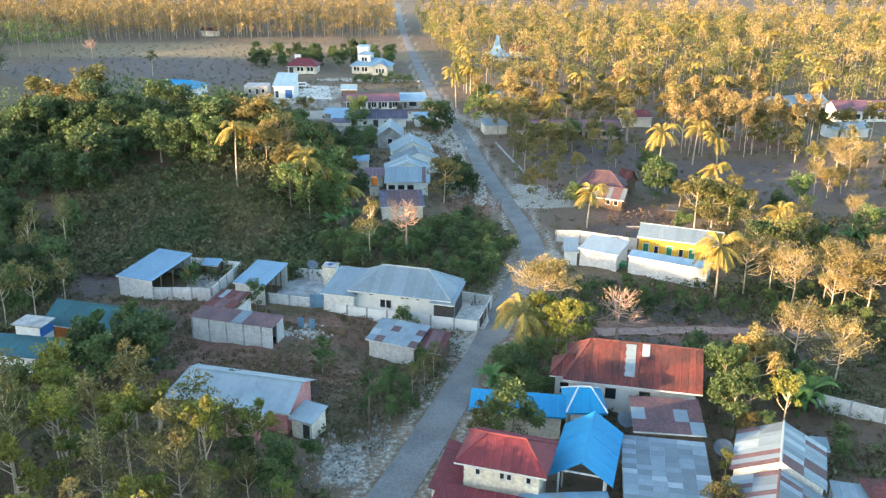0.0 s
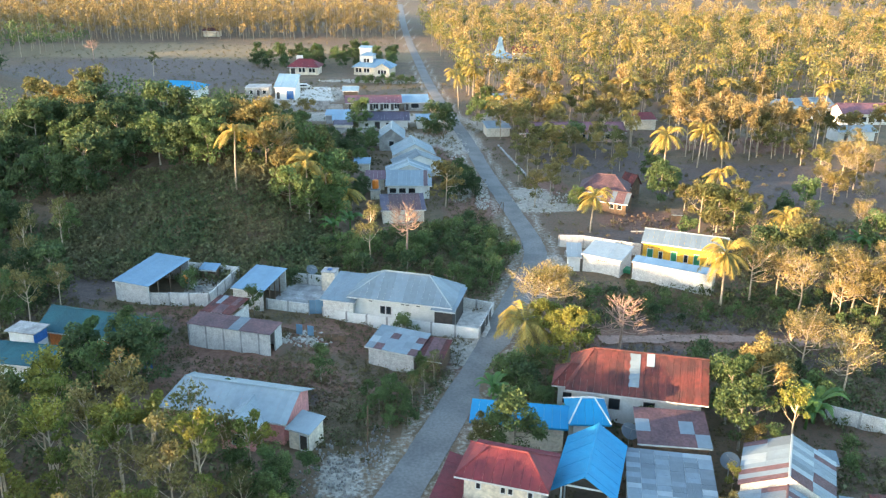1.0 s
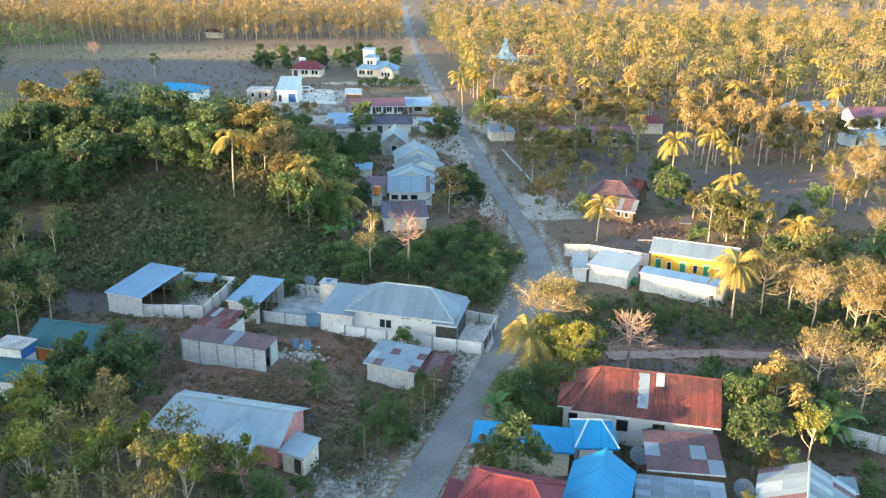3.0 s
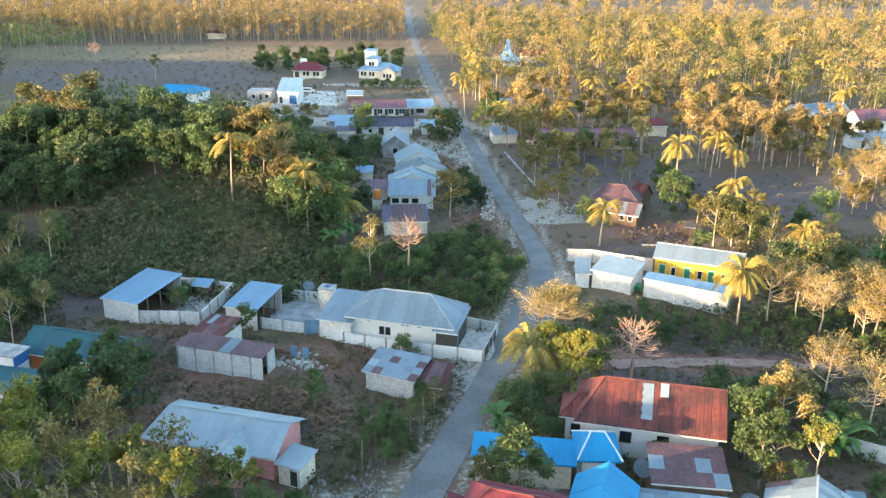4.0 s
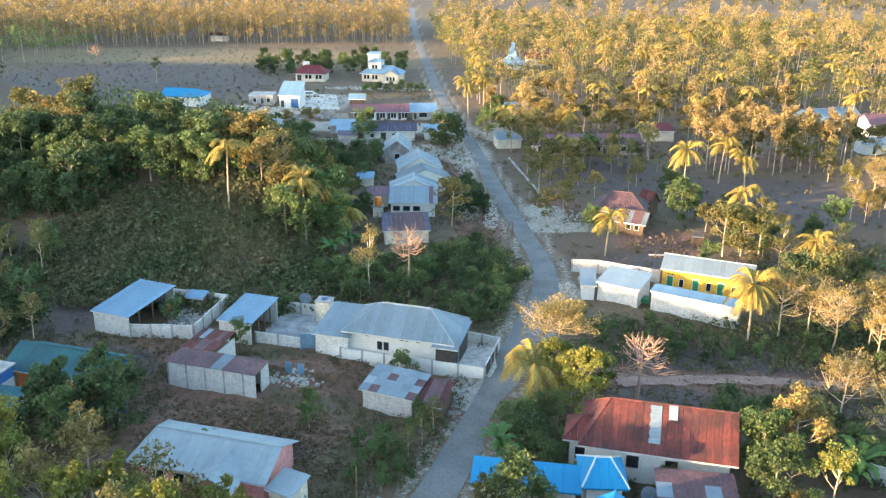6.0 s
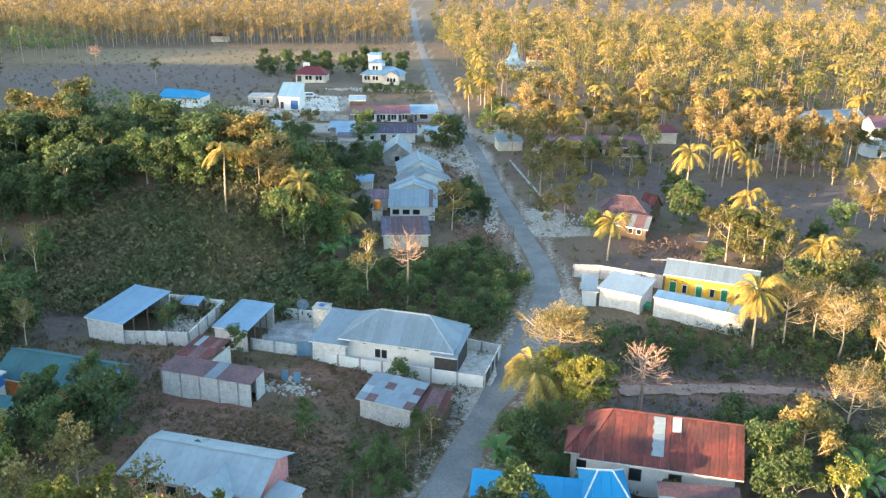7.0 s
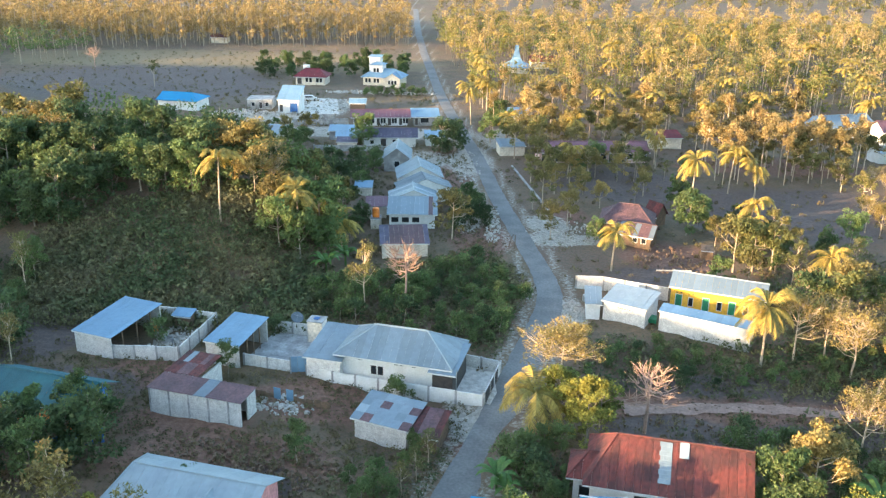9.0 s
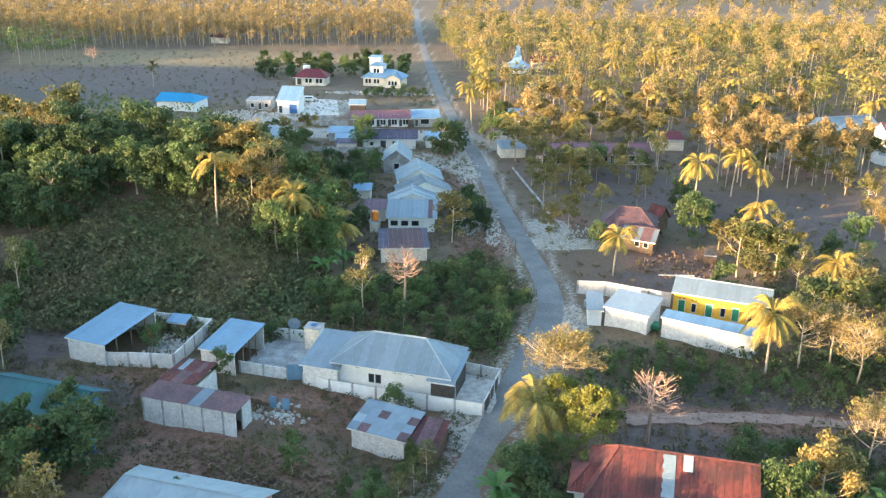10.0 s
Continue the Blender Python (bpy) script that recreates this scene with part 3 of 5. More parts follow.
part("back_gutter", boxes((0.6, 6.2, 5.35, 8.9, 6.75, 5.5)), REDROOF, h)
house("lower_roof", "lower red metal roof of the street-side rooms", "house", -3.6, 66.4, -15.5, 9.4, 5.0, 2.7, 3.3, style="mono", roof=REDROOF, wall=CREAM, over=0.4, seed=12)
house("lower_roof", "low red metal lean-to beside the two-storey house", "house", -0.6, 69.4, 77, 8.8, 2.8, 2.8, 3.4, style="mono", roof=REDROOF, wall=CREAM, over=0.3, seed=13)
house("shed", "dark rusted lean-to roof behind the red house", "shed", 18.2, 80.9, -5, 7.7, 6.2, 3.4, 4.2, style="mono", roof=[RUSTD, RUSTD, RUSTD, RUSTD, RUSTD, ZINC], wall=WOOD, over=0.3, across=1.6, down=2.0, seed=14)
house("warehouse", "low building with a patchwork roof of grey zinc sheets", "shed", 14.8, 66.0, -8, 8.6, 14.3, 2.4, 3.4, style="mono", roof=[ZINC, ZINCD, ZINC, ZINCD, ZINCL, ZINC, ZINCD], wall=BLOCK, over=0.3, across=1.45, down=0.8, seed=16)
house("side_roof", "grey zinc lean-to beside the red two-storey house", "shed", 6.0, 62.5, 5, 8.6, 7.6, 2.2, 2.9, style="mono", roof=[ZINC, ZINC, ZINCB], wall=BLOCK, over=0.3, across=1.5, down=1.8, seed=17)
house("workshop", "gabled shed with a patched zinc and rust roof", "shed", 34.5, 70.2, 69, 7.9, 8.8, 3.9, 6.0, roof=[ZINC, ZINC, ZINCL, RUSTD, ZINCD, RUSTD, ZINC], wall=BLOCK, over=0.3, across=0.85, down=2.3, seed=18)
house("workshop", "gabled shed with a rusted and zinc sheet roof, nearer the camera", "shed", 31.1, 61.4, 69, 9.0, 8.8, 3.4, 5.4, roof=[RUSTD, ZINC, RUSTD, ZINCD], wall=BLOCK, over=0.3, across=0.85, down=2.3, seed=19)
house("shed", "small zinc-roofed lean-to at the shed's side", "shed", 34.6, 67.0, -12, 4.2, 6.2, 2.8, 3.2, style="mono", roof=ZINC, wall=BLOCK, over=0.2, seed=20)
house("shed", "small shed with a rusted red roof", "shed", 38.6, 66.4, 0, 8, 6.6, 3.0, 3.5, style="mono", roof=RUST, wall=BLOCK, over=0.2, seed=21)
house("shed", "small lean-to with red and white painted sheets", "shed", 34.4, 79.7, -8, 4.2, 2.0, 2.6, 3.0, style="mono", roof=[ZINC, RUST], wall=WOOD, over=0.2, across=0.6, seed=22)
yard_wall("rough grey block wall at the edge of the garden", [(42.6, 92.6), (49, 89.2), (62, 83)], 1.9)
dish(18.0, 84.4, 0, 2.0, 20, stand=2.6)
dish(27.6, 79.8, 0, 2.0, -15, stand=2.2)

# pink house and its yard
pk = house("house", "pink and white house under a wide pale zinc roof", "house", -34.2, 86.8, -12.3, 15.4, 8.2, 2.9, 4.7, hip=(1.2, 0), roof=ZINCL, wall=PINK, over=0.6, seed=23,
           openings=(("window", "front", 3.0, 1.0, 1.6, 1.1), ("window", "front", 5.5, 1.0, 1.2, 1.1), ("door", "front", 7.4, 0.1, 0.9, 2.0)))
gab = house("front_gable", "cross gable with a pink front over the house entrance", "house", -22.2, 82.0, 79.0, 5.2, 4.6, 2.9, 4.2, roof=ZINCL, wall=PINK, over=0.4, seed=25,
            openings=(("window", "left", 2.2, 0.8, 1.4, 1.2),))
house("side_room", "low side room with a pale zinc lean-to roof", "house", -19.4, 83.7, -24, 3.2, 3.4, 2.4, 2.9, style="mono", roof=ZINCL, wall=CREAM, over=0.3, seed=26, openings=(("dark_door", "front", 2.2, 0.1, 0.9, 1.8),))

# teal-roofed compound
house("house", "long orange and white house with a teal metal roof", "house", -56.6, 104.6, -13.5, 14.4, 7.6, 3.3, 5.2, roof=TEAL, wall=ORANGE, over=1.2, seed=28,
      openings=(("door", "front", 4.0, 0.1, 0.9, 2.0), ("window", "front", 6.5, 0.9, 1.6, 1.1), ("window", "front", 10.5, 0.9, 1.6, 1.1)))
house("house", "low white building with a teal lean-to roof", "house", -66.0, 97.4, -8, 14.8, 4.8, 2.7, 3.3, style="mono", roof=TEAL, wall=BLOCK, over=0.3, seed=29)
bx = thing("water_tower", "small white and blue tank house with a flat roof", "water tower", -58.4, 101.6, 0, -12)
part("body", boxes((0, 0, -1, 3.6, 2.6, 4.5)), WHITE, bx)
part("side_panel", boxes((3.61, 0.05, 3.0, 3.66, 2.55, 4.5)), BLUEWALL, bx, "bright blue side panel")
part("roof_slab", boxes((-0.4, -0.3, 4.5, 4.0, 2.9, 4.65)), CONCRETE, bx)
fence = thing("sheet_fence", "blue corrugated sheet fence beside the teal-roofed house", "fence", -46.5, 97.6, 0, 28)
for i in range(9):
    part("sheet", boxes((i * 0.82, 0, -0.3, i * 0.82 + 0.80, 0.05, 1.9 + 0.1 * math.sin(i * 2.1))), BLUEWALL, fence)

ew = thing("end_panels", "blue and green painted boards on the gable end", "wall boards", -56.6, 104.6, 0, -13.5)
for i in range(7):
    v0 = 1.3 + i * 0.72
    part("board", boxes((13.22, v0, 0.0, 13.28, v0 + 0.7, 3.3 + 1.9 * (1 - abs(v0 + 0.35 - 3.8) / 3.8) - 0.25)), (BLUEWALL, TEAL)[i % 2], ew)

# rough L-shaped block building
lw = thing("block_shed", "unfinished white block shed with rusted sheet roof", "shed", -37.4, 108.1, 0, -14)
part("front_wall", boxes((0, 0, -1, 12.1, 0.2, 3.0)), BLOCK, lw)
part("left_wall", boxes((0, 0.2, -1, 0.2, 9.0, 3.0)), BLOCK, lw)
part("inner_wall", boxes((4.2, 3.4, -1, 4.4, 9.0, 2.7)), BLOCK, lw)
part("right_wall", boxes((11.9, 1.6, -1, 12.1, 3.6, 3.0)), BLOCK, lw)
part("back_wall", boxes((4.4, 3.4, -1, 11.9, 3.6, 2.8)), BLOCK, lw)
for i in range(5):
    part("pier", boxes((i * 2.6, -0.06, -1, i * 2.6 + 0.22, 0.0, 3.0)), CONCRETE, lw)
sheets(lw, [(-0.2, -0.15, 3.1), (12.3, -0.15, 3.1), (12.3, 3.7, 3.25), (-0.2, 3.7, 3.25)], [RUSTD, RUSTD, ZINCD], 1.6, None, 31)
sheets(lw, [(-0.2, 3.72, 3.28), (4.5, 3.72, 3.28), (4.5, 9.2, 3.5), (-0.2, 9.2, 3.5)], [RUST, RUSTD, ZINC], 0.8, 2.7, 32)
taken(-32, 109, 6), taken(-34, 114, 4), taken(-27, 108, 4)

# walled lot with the large open shed
house("open_shed", "open shed with a pale blue-grey sheet roof", "shed", -53.2, 122.4, -19, 6.6, 10.6, 3.1, 3.9, style="mono", roof=ZINCB, wall=BLOCK, over=0.25, across=0.85, seed=33, posts=True)
yard_wall("rough white block wall round a cluttered yard", [(-47.2, 121.0), (-38.2, 120.9), (-36.6, 132.2), (-46.0, 134.0)], 1.9)
house("lean_to", "small blue sheet lean-to in the walled yard", "shed", -42.6, 130.6, -8, 3.0, 2.2, 1.9, 2.3, style="mono", roof=ZINCB, wall=WOOD, over=0.3, across=0.7, seed=34)
drum(-44.6, 129.6, 0.0)
well = thing("well", "round concrete well ring in the yard", "well", -41.6, 126.2, -0.1)
bm = bmesh.new()
loops = [[bm.verts.new((r * math.cos(k * math.pi / 8), r * math.sin(k * math.pi / 8), z)) for k in range(16)] for r, z in ((0.75, 0), (0.75, 0.8), (0.6, 0.8), (0.6, 0))]
for s, t in zip(loops, loops[1:] + loops[:1]):
    for k in range(16):
        bm.faces.new((s[k], s[(k + 1) % 16], t[(k + 1) % 16], t[k]))
part("ring", bm, CONCRETE, well)

# second lot, with the concrete yard
house("open_shed", "open shed with a blue-grey sheet roof over a concrete yard", "shed", -34.8, 120.6, -15, 5.4, 8.2, 3.1, 3.8, style="mono", roof=ZINCB, wall=BLOCK, over=0.25, across=0.85, seed=36, posts=True)
slab("yard_floor", "grey concrete yard floor", [(-29.6, 121.2), (-21.2, 119.4), (-20.6, 128.8), (-27.6, 130.2)], 0.12, CONCRETE)
yard_wall("low white block wall in front of the concrete yard", [(-29.4, 120.6), (-22.8, 119.0)], 1.5)
yard_wall("white block wall behind the concrete yard", [(-27.6, 130.6), (-22.4, 129.8), (-19, 129.2)], 1.7)
gate = thing("sheet_gate", "pale blue sheet metal gate in the yard wall", "gate", -22.7, 118.5, 0, 10)
for i in range(3):
    part("gate_leaf", boxes((i * 0.86, 0, 0.1, i * 0.86 + 0.84, 0.06, 2.3)), ZINCB, gate)
part("gate_post", boxes((-0.16, -0.05, -0.4, -0.01, 0.12, 2.4)), STEEL, gate)
tk = thing("tank_tower", "square concrete water tower, front tinted cream for warm sunlight", "water tower", -22.3, 127.4, 0, -10)
# cream puts warm sunlight into the front's colour; the side stays white
part("body", boxes((0, 0, -0.5, 2.1, 2.0, 3.2)), CREAM, tk)
part("side_face", boxes((2.11, 0.02, 0.3, 2.14, 1.98, 3.18)), WHITE, tk)
part("top_slab", boxes((-0.1, -0.1, 3.2, 2.25, 2.1, 3.32)), CONCRETE, tk)
part("hatch", boxes((0.7, 0.7, 3.33, 1.4, 1.4, 3.45)), BLUEWALL, tk, "blue hatch lid")
dish(-24.4, 130.6, 0, 1.8, 30, "dark mesh satellite dish behind the yard wall", stand=2.2)
taken(-25, 125, 6)

# big white house
house("house", "large white house with a blue-grey hipped zinc roof", "house", -17.0, 117.0, -12.7, 15.6, 8.7, 3.7, 6.5, hip=(4.4, 4.4), roof=ZINC, wall=WHITE, over=0.8, seed=38,
      openings=(("window", "front", 5.2, 1.4, 0.55, 1.0), ("window", "front", 6.1, 1.4, 0.55, 1.0), ("vent", "front", 3.4, 3.0, 0.5, 0.25), ("vent", "front", 8.2, 3.0, 0.5, 0.25),
                ("vent", "front", 8.9, 3.0, 0.5, 0.25), ("vent", "front", 10.5, 3.0, 0.5, 0.25)))
house("side_wing", "side wing under a sloping blue-grey zinc roof", "house", -21.0, 117.4, -12.7, 5.4, 8.6, 3.0, 4.1, style="mono", roof=ZINC, wall=BLOCK, over=0.4, seed=40)
house("side_porch", "carport roof in front of the walled forecourt", "carport", -4.8, 113.6, -12.7, 3.6, 8.0, 3.4, 4.0, style="mono", roof=ZINC, wall=DARKFRAME, over=0.5, seed=41)
yard_wall("white plastered wall in front of the house", [(-20.6, 118.2), (-17.0, 116.6), (-8, 114.4), (2.2, 112.2)], 1.4, WHITE)
yard_wall("white forecourt wall with three dark metal panels", [(2.2, 112.2), (4.3, 120.6), (-0.6, 122.4)], 1.7, BLOCK)
slab("forecourt_floor", "pale concrete forecourt", [(-2.4, 113.6), (2.0, 112.4), (4.1, 120.4), (-0.6, 122.0)], 0.15, RUBBLE)
panels = thing("wall_grilles", "dark metal grilles set in the forecourt wall", "grille", 2.2, 112.2, 0, 75.9)
for i, (a, b) in enumerate(((0.5, 2.4), (3.4, 4.5), (5.6, 6.7))):
    part("grille", boxes((a, -0.16, 0.2, b, 0.16, 1.6)), DARKFRAME, panels)
taken(-1, 117, 5), taken(2, 117, 4)
slab("ramp", "short concrete ramp between gate and road", [(2.5, 112.5), (3.0, 112.3), (4.4, 117.2), (3.6, 117.4)], 0.04, RUBBLE)

# small house by the road, in a dip
house("house", "small block house with a zinc roof patched with rust", "house", -13.2, 105.8, -20.5, 7.4, 5.4, 1.6, 2.5, style="mono", roof=[ZINC, ZINC, ZINCL, ZINC, ZINC, ZINC, ZINC, RUSTD], wall=BLOCK, over=0.4, across=1.25, down=1.4, base=-0.2, seed=43,
      openings=(("dark_door", "right", 2.5, -1.2, 0.9, 1.9),))
house("lean_to", "rusted sheet lean-to against the small house", "shed", -6.2, 103.0, -15, 3.5, 5.2, 1.2, 2.0, style="mono", roof=[RUSTD, RUST, RUSTD], wall=WOOD, over=0.3, across=0.8, seed=44)

# ---- across the bend ----
yl = house("row_house", "yellow row of rooms with green doors and a zinc roof", "house", 30.2, 143.4, -19.5, 14.2, 6.8, 3.7, 5.1, roof=ZINC, wall=YELLOW, over=0.35, seed=46,
           openings=tuple(("green_door", "front", u, 0.5, 0.9, 2.0) for u in (1.6, 5.6, 9.4, 13.0)) + tuple(("window", "front", u, 0.9, 0.6, 1.3) for u in (3.4, 7.6, 11.4)) + tuple(("vent", "front", u, 2.75, 0.3, 0.15) for u in (1.3, 1.9, 3.1, 3.7, 5.3, 5.9, 7.3, 7.9)))
house("row_house", "white block building with a low zinc roof", "house", 27.2, 135.4, -26, 13.2, 2.8, 3.1, 3.3, style="mono", roof=ZINCB, wall=BLOCK, over=0.2, seed=47)
house("hut", "small white shop with a bright zinc roof", "house", 19.4, 138.6, -28, 7.0, 6.6, 3.1, 3.6, style="mono", roof=ZINCL, wall=BLOCK, over=0.3, seed=48,
      openings=tuple(("vent", "front", 2.6 + 0.35 * i, 2.3, 0.2, 0.12) for i in range(6)))
house("porch", "shop porch with a sheet roof and orange edge", "porch", 17.0, 138.4, -5, 2.6, 6.2, 2.5, 2.9, style="mono", roof=ZINC, wall=WHITE, over=0.3, seed=49)
yard_wall("long grey-white block wall behind shop and yellow rooms", [(17.0, 150.6), (21.4, 150.6), (31.0, 146.8)], 2.1)
drum(18.0, 145.4, 0, STEEL, 0.5, 1.0, "grey steel water drum behind the shop")
slab("skip_cover", "dark green tarpaulin over building material", [(25.8, 137.6), (27.4, 136.8), (27.8, 138.6), (26.2, 139.4)], 0.9, GREEN, "")

# rusty farm house and its hut
house("house", "old farm house under a dark rusted hipped roof", "house", 23.4, 176.2, -12, 10.4, 8.6, 3.0, 5.8, hip=(3.4, 3.4), roof=RUSTD, wall=WOOD, over=0.7, seed=51)
house("house", "rusted lower wing with a pale gable end", "house", 25.6, 172.6, -24, 7.6, 5.6, 2.2, 3.9, roof=[RUSTD, RUSTD, RUSTD, ZINCD], wall=WOOD, over=0.5, seed=52, openings=(("window", "front", 4.2, 0.9, 0.8, 0.9), ("window", "front", 5.8, 0.9, 0.8, 0.9)))
house("hut", "small steep wooden hut with a brown roof", "hut", 33.2, 185.0, -50, 3.6, 3.6, 2.2, 4.6, roof=RUST, wall=WOOD, over=0.4, seed=53)
house("hut", "tiny dark wooden animal pen", "hut", 40.6, 166.4, -8, 2.2, 2.0, 1.4, 1.9, style="mono", roof=WOOD, wall=WOOD, over=0.1, seed=54)
log = thing("timber_beam", "long sawn timber beam lying on bare soil", "timber", 31.5, 159.2, 0.02, 2)
part("beam", boxes((0, 0, 0, 6.0, 0.22, 0.2)), RUBBLE, log)

# ---- the village along the road ----
house("house", "grey gabled house with a pale zinc roof", "house", -15.6, 220.0, 93, 10.6, 7.0, 3.0, 5.6, roof=ZINC, wall=CONCRETE, over=0.5, seed=56, openings=(("window", "left", 3.4, 1.0, 1.2, 1.4),))
house("house", "pale house under a broad gabled zinc roof", "house", -7.0, 204.6, 99, 9.6, 10.4, 2.9, 5.6, roof=ZINC, wall=WHITE, over=0.5, seed=57)
house("house", "grey-roofed house with a long gabled zinc roof", "house", -4.6, 197.0, 103, 6.6, 12.0, 2.6, 5.0, roof=ZINCD, wall=WHITE, over=0.4, seed=58)
house("house", "white gabled house with an old whitish roof", "house", -7.4, 189.0, 97, 6.6, 10.2, 2.6, 4.6, roof=[ZINCL, ZINC], wall=WHITE, over=0.4, seed=59, openings=(("blue_door", "left", 5.2, 0.2, 0.9, 2.0),))
house("house", "low house with a grey ribbed sheet roof", "house", -16.8, 177.2, 3, 9.8, 8.2, 3.0, 4.2, style="mono", roof=[ZINC, ZINC, RUSTD], wall=WHITE, over=0.5, seed=60, openings=tuple(("window", "front", u, 1.4, 1.2, 0.8) for u in (1.6, 3.6, 5.6)))
house("shed", "maroon-roofed side shed of the low house", "shed", -21.6, 183.0, 6, 4.4, 4.6, 2.6, 3.4, style="mono", roof=MAROON, wall=CREAM, over=0.3, seed=61)
drum(-19.0, 178.8, 2.0, TANKO, 0.7, 1.7)
house("platform", "brick platform under the orange tank", "platform", -20.0, 177.8, 0, 2.0, 2.0, 1.8, 2.0, style="mono", roof=CONCRETE, wall=CREAM, over=0.05, across=None, seed=62)
house("house", "old house with a dark rusted sheet roof", "house", -16.2, 161.2, 8, 8.8, 7.2, 2.6, 3.8, style="mono", roof=[RUSTD, DARKTILE, RUSTD], wall=CREAM, over=0.4, seed=63)
house("house", "small house with a pale blue lean-to roof", "house", -26.0, 197.0, 3, 4.0, 4.0, 2.4, 2.9, style="mono", roof=ZINCB, wall=CREAM, over=0.3, seed=64)
row = house("row_house", "long white row house with a maroon roof and many doors", "house", -37.6, 269.6, 7.5, 17.8, 7.6, 2.5, 4.2, roof=MAROON, wall=WHITE, over=1.0, seed=65, across=1.2,
            openings=tuple((k, "front", 1.6 + 3.3 * i + d, z, w, hh) for i in range(5) for k, d, z, w, hh in (("dark_door", 0, 0.1, 0.9, 2.0), ("window", 1.0, 0.7, 0.5, 1.3), ("window", 1.8, 0.7, 0.5, 1.3))))
house("row_house", "open-fronted wing with a pale blue roof", "house", -19.9, 271.9, 7.5, 8.6, 7.0, 2.6, 4.0, style="mono", roof=ZINCB, wall=CONCRETE, over=0.8, seed=66, across=1.2, openings=(("dark_door", "front", 1.6, 0.1, 0.9, 2.0), ("window", "front", 4.0, 0.8, 2.4, 1.4)))
house("row_house", "white house with a dark purple tiled roof", "house", -31.0, 243.8, 5, 15.2, 7.0, 2.6, 4.4, roof=DARKTILE, wall=WHITE, over=0.6, seed=67, openings=(("window", "front", 3.0, 0.9, 0.7, 0.7), ("dark_door", "front", 6.0, 0.1, 1.4, 2.0), ("window", "front", 9.0, 0.9, 0.9, 0.9)))
house("shed", "open shed with a bright blue sheet roof", "shed", -41.0, 251.6, 4, 7.2, 5.6, 2.4, 3.0, style="mono", roof=ZINCB, wall=CONCRETE, over=0.3, seed=68)
house("shed", "blue sheet lean-to beside the purple-roofed house", "shed", -38.0, 245.2, 8, 7.4, 4.4, 2.2, 2.8, style="mono", roof=ZINCB, wall=WOOD, over=0.3, seed=69)
house("shed", "dark tiled shed behind the yard wall", "shed", -37.0, 240.6, 5, 5.6, 3.6, 2.0, 2.6, style="mono", roof=DARKTILE, wall=CREAM, over=0.3, seed=70)
house("shed", "pale blue sheet roof beside the road", "shed", -14.2, 247.0, 6, 5.6, 6.0, 2.4, 3.0, style="mono", roof=ZINCB, wall=WHITE, over=0.3, seed=71)
house("shed", "blue-grey roofs at the edge of the woods", "shed", -62.0, 247.0, -14, 8.6, 9.0, 2.4, 3.2, style="mono", roof=ZINC, wall=CREAM, over=0.3, seed=72)
yard_wall("pale concrete wall along a dark plot", [(-42.5, 238.8), (-30.0, 239.4), (-24.5, 239.8)], 1.5, CONCRETE)
yard_wall("pale concrete wall round a gravel yard", [(-54.6, 270.0), (-38.6, 272.6)], 1.6, CONCRETE)
yard_wall("low pale wall beyond the gravel yard", [(-53.8, 279.4), (-44.0, 280.6)], 1.2, CONCRETE)
slab("gravel_yard", "bright white gravel yard", [(-60.4, 312.5), (-48.4, 312.0), (-43.6, 286.6), (-54.3, 282.7)], 0.10, RUBBLE)
house("store", "tall white store with a light blue roof", "house", -63.4, 287.2, -4, 7.4, 7.4, 4.0, 7.4, style="mono", roof=ZINCB, wall=WHITE, over=0.4, seed=74, openings=(("dark_door", "front", 1.4, 0.2, 1.0, 2.2), ("blue_door", "front", 5.4, 0.2, 2.4, 2.8)))
house("kiosk", "small kiosk with a pale blue gabled roof", "kiosk", -41.6, 293.0, 4, 5.6, 5.0, 2.2, 3.4, roof=ZINCB, wall=DARKFRAME, over=0.4, seed=75)
house("ruin", "unfinished grey block house without a roof", "house", -74.0, 291.6, 3, 8.0, 7.0, 3.0, 3.1, style="mono", roof=CONCRETE, wall=CONCRETE, over=0.1, across=None, seed=77, openings=(("window", "front", 2.0, 0.9, 1.0, 1.2), ("dark_door", "front", 4.4, 0.2, 1.0, 2.0), ("window", "front", 6.4, 0.9, 1.0, 1.2)))
house("barn", "barn with a bright blue roof and a white front", "barn", -102.0, 288.0, -8, 14.0, 9.6, 3.0, 4.8, hip=(0, 4), roof=BLUE, wall=WHITE, over=0.5, seed=78, across=1.2)
house("house", "cream bungalow with a red hipped roof", "house", -69.4, 340.0, -4, 12.6, 9.0, 2.8, 5.4, hip=(3.6, 3.6), roof=REDROOF, wall=CREAM, over=0.8, seed=79, across=1.2,
      openings=(("window", "front", 5.0, 0.9, 1.0, 1.5), ("window", "front", 6.4, 0.9, 1.0, 1.5), ("window", "front", 9.0, 0.9, 1.0, 1.5), ("window", "front", 10.3, 0.9, 1.0, 1.5), ("dark_door", "front", 2.2, 0.1, 1.6, 2.2)))
ct = thing("roof_tank", "white box tank on the red roof", "water tank", -66.4, 344.6, 4.2)
part("box", boxes((0, 0, 0, 2.2, 2.0, 2.2)), WHITE, ct)
villa = house("villa", "white two-storey villa with light blue roofs", "house", -44.6, 342.6, -9, 16.0, 9.6, 2.9, 5.6, hip=(4.2, 4.2), roof=ZINCB, wall=CREAM, over=0.7, seed=80, across=1.2,
              openings=tuple(("window", "front", u, 0.9, 0.9, 1.5) for u in (2.0, 3.2, 5.2, 6.4, 9.6, 10.8, 12.0)))
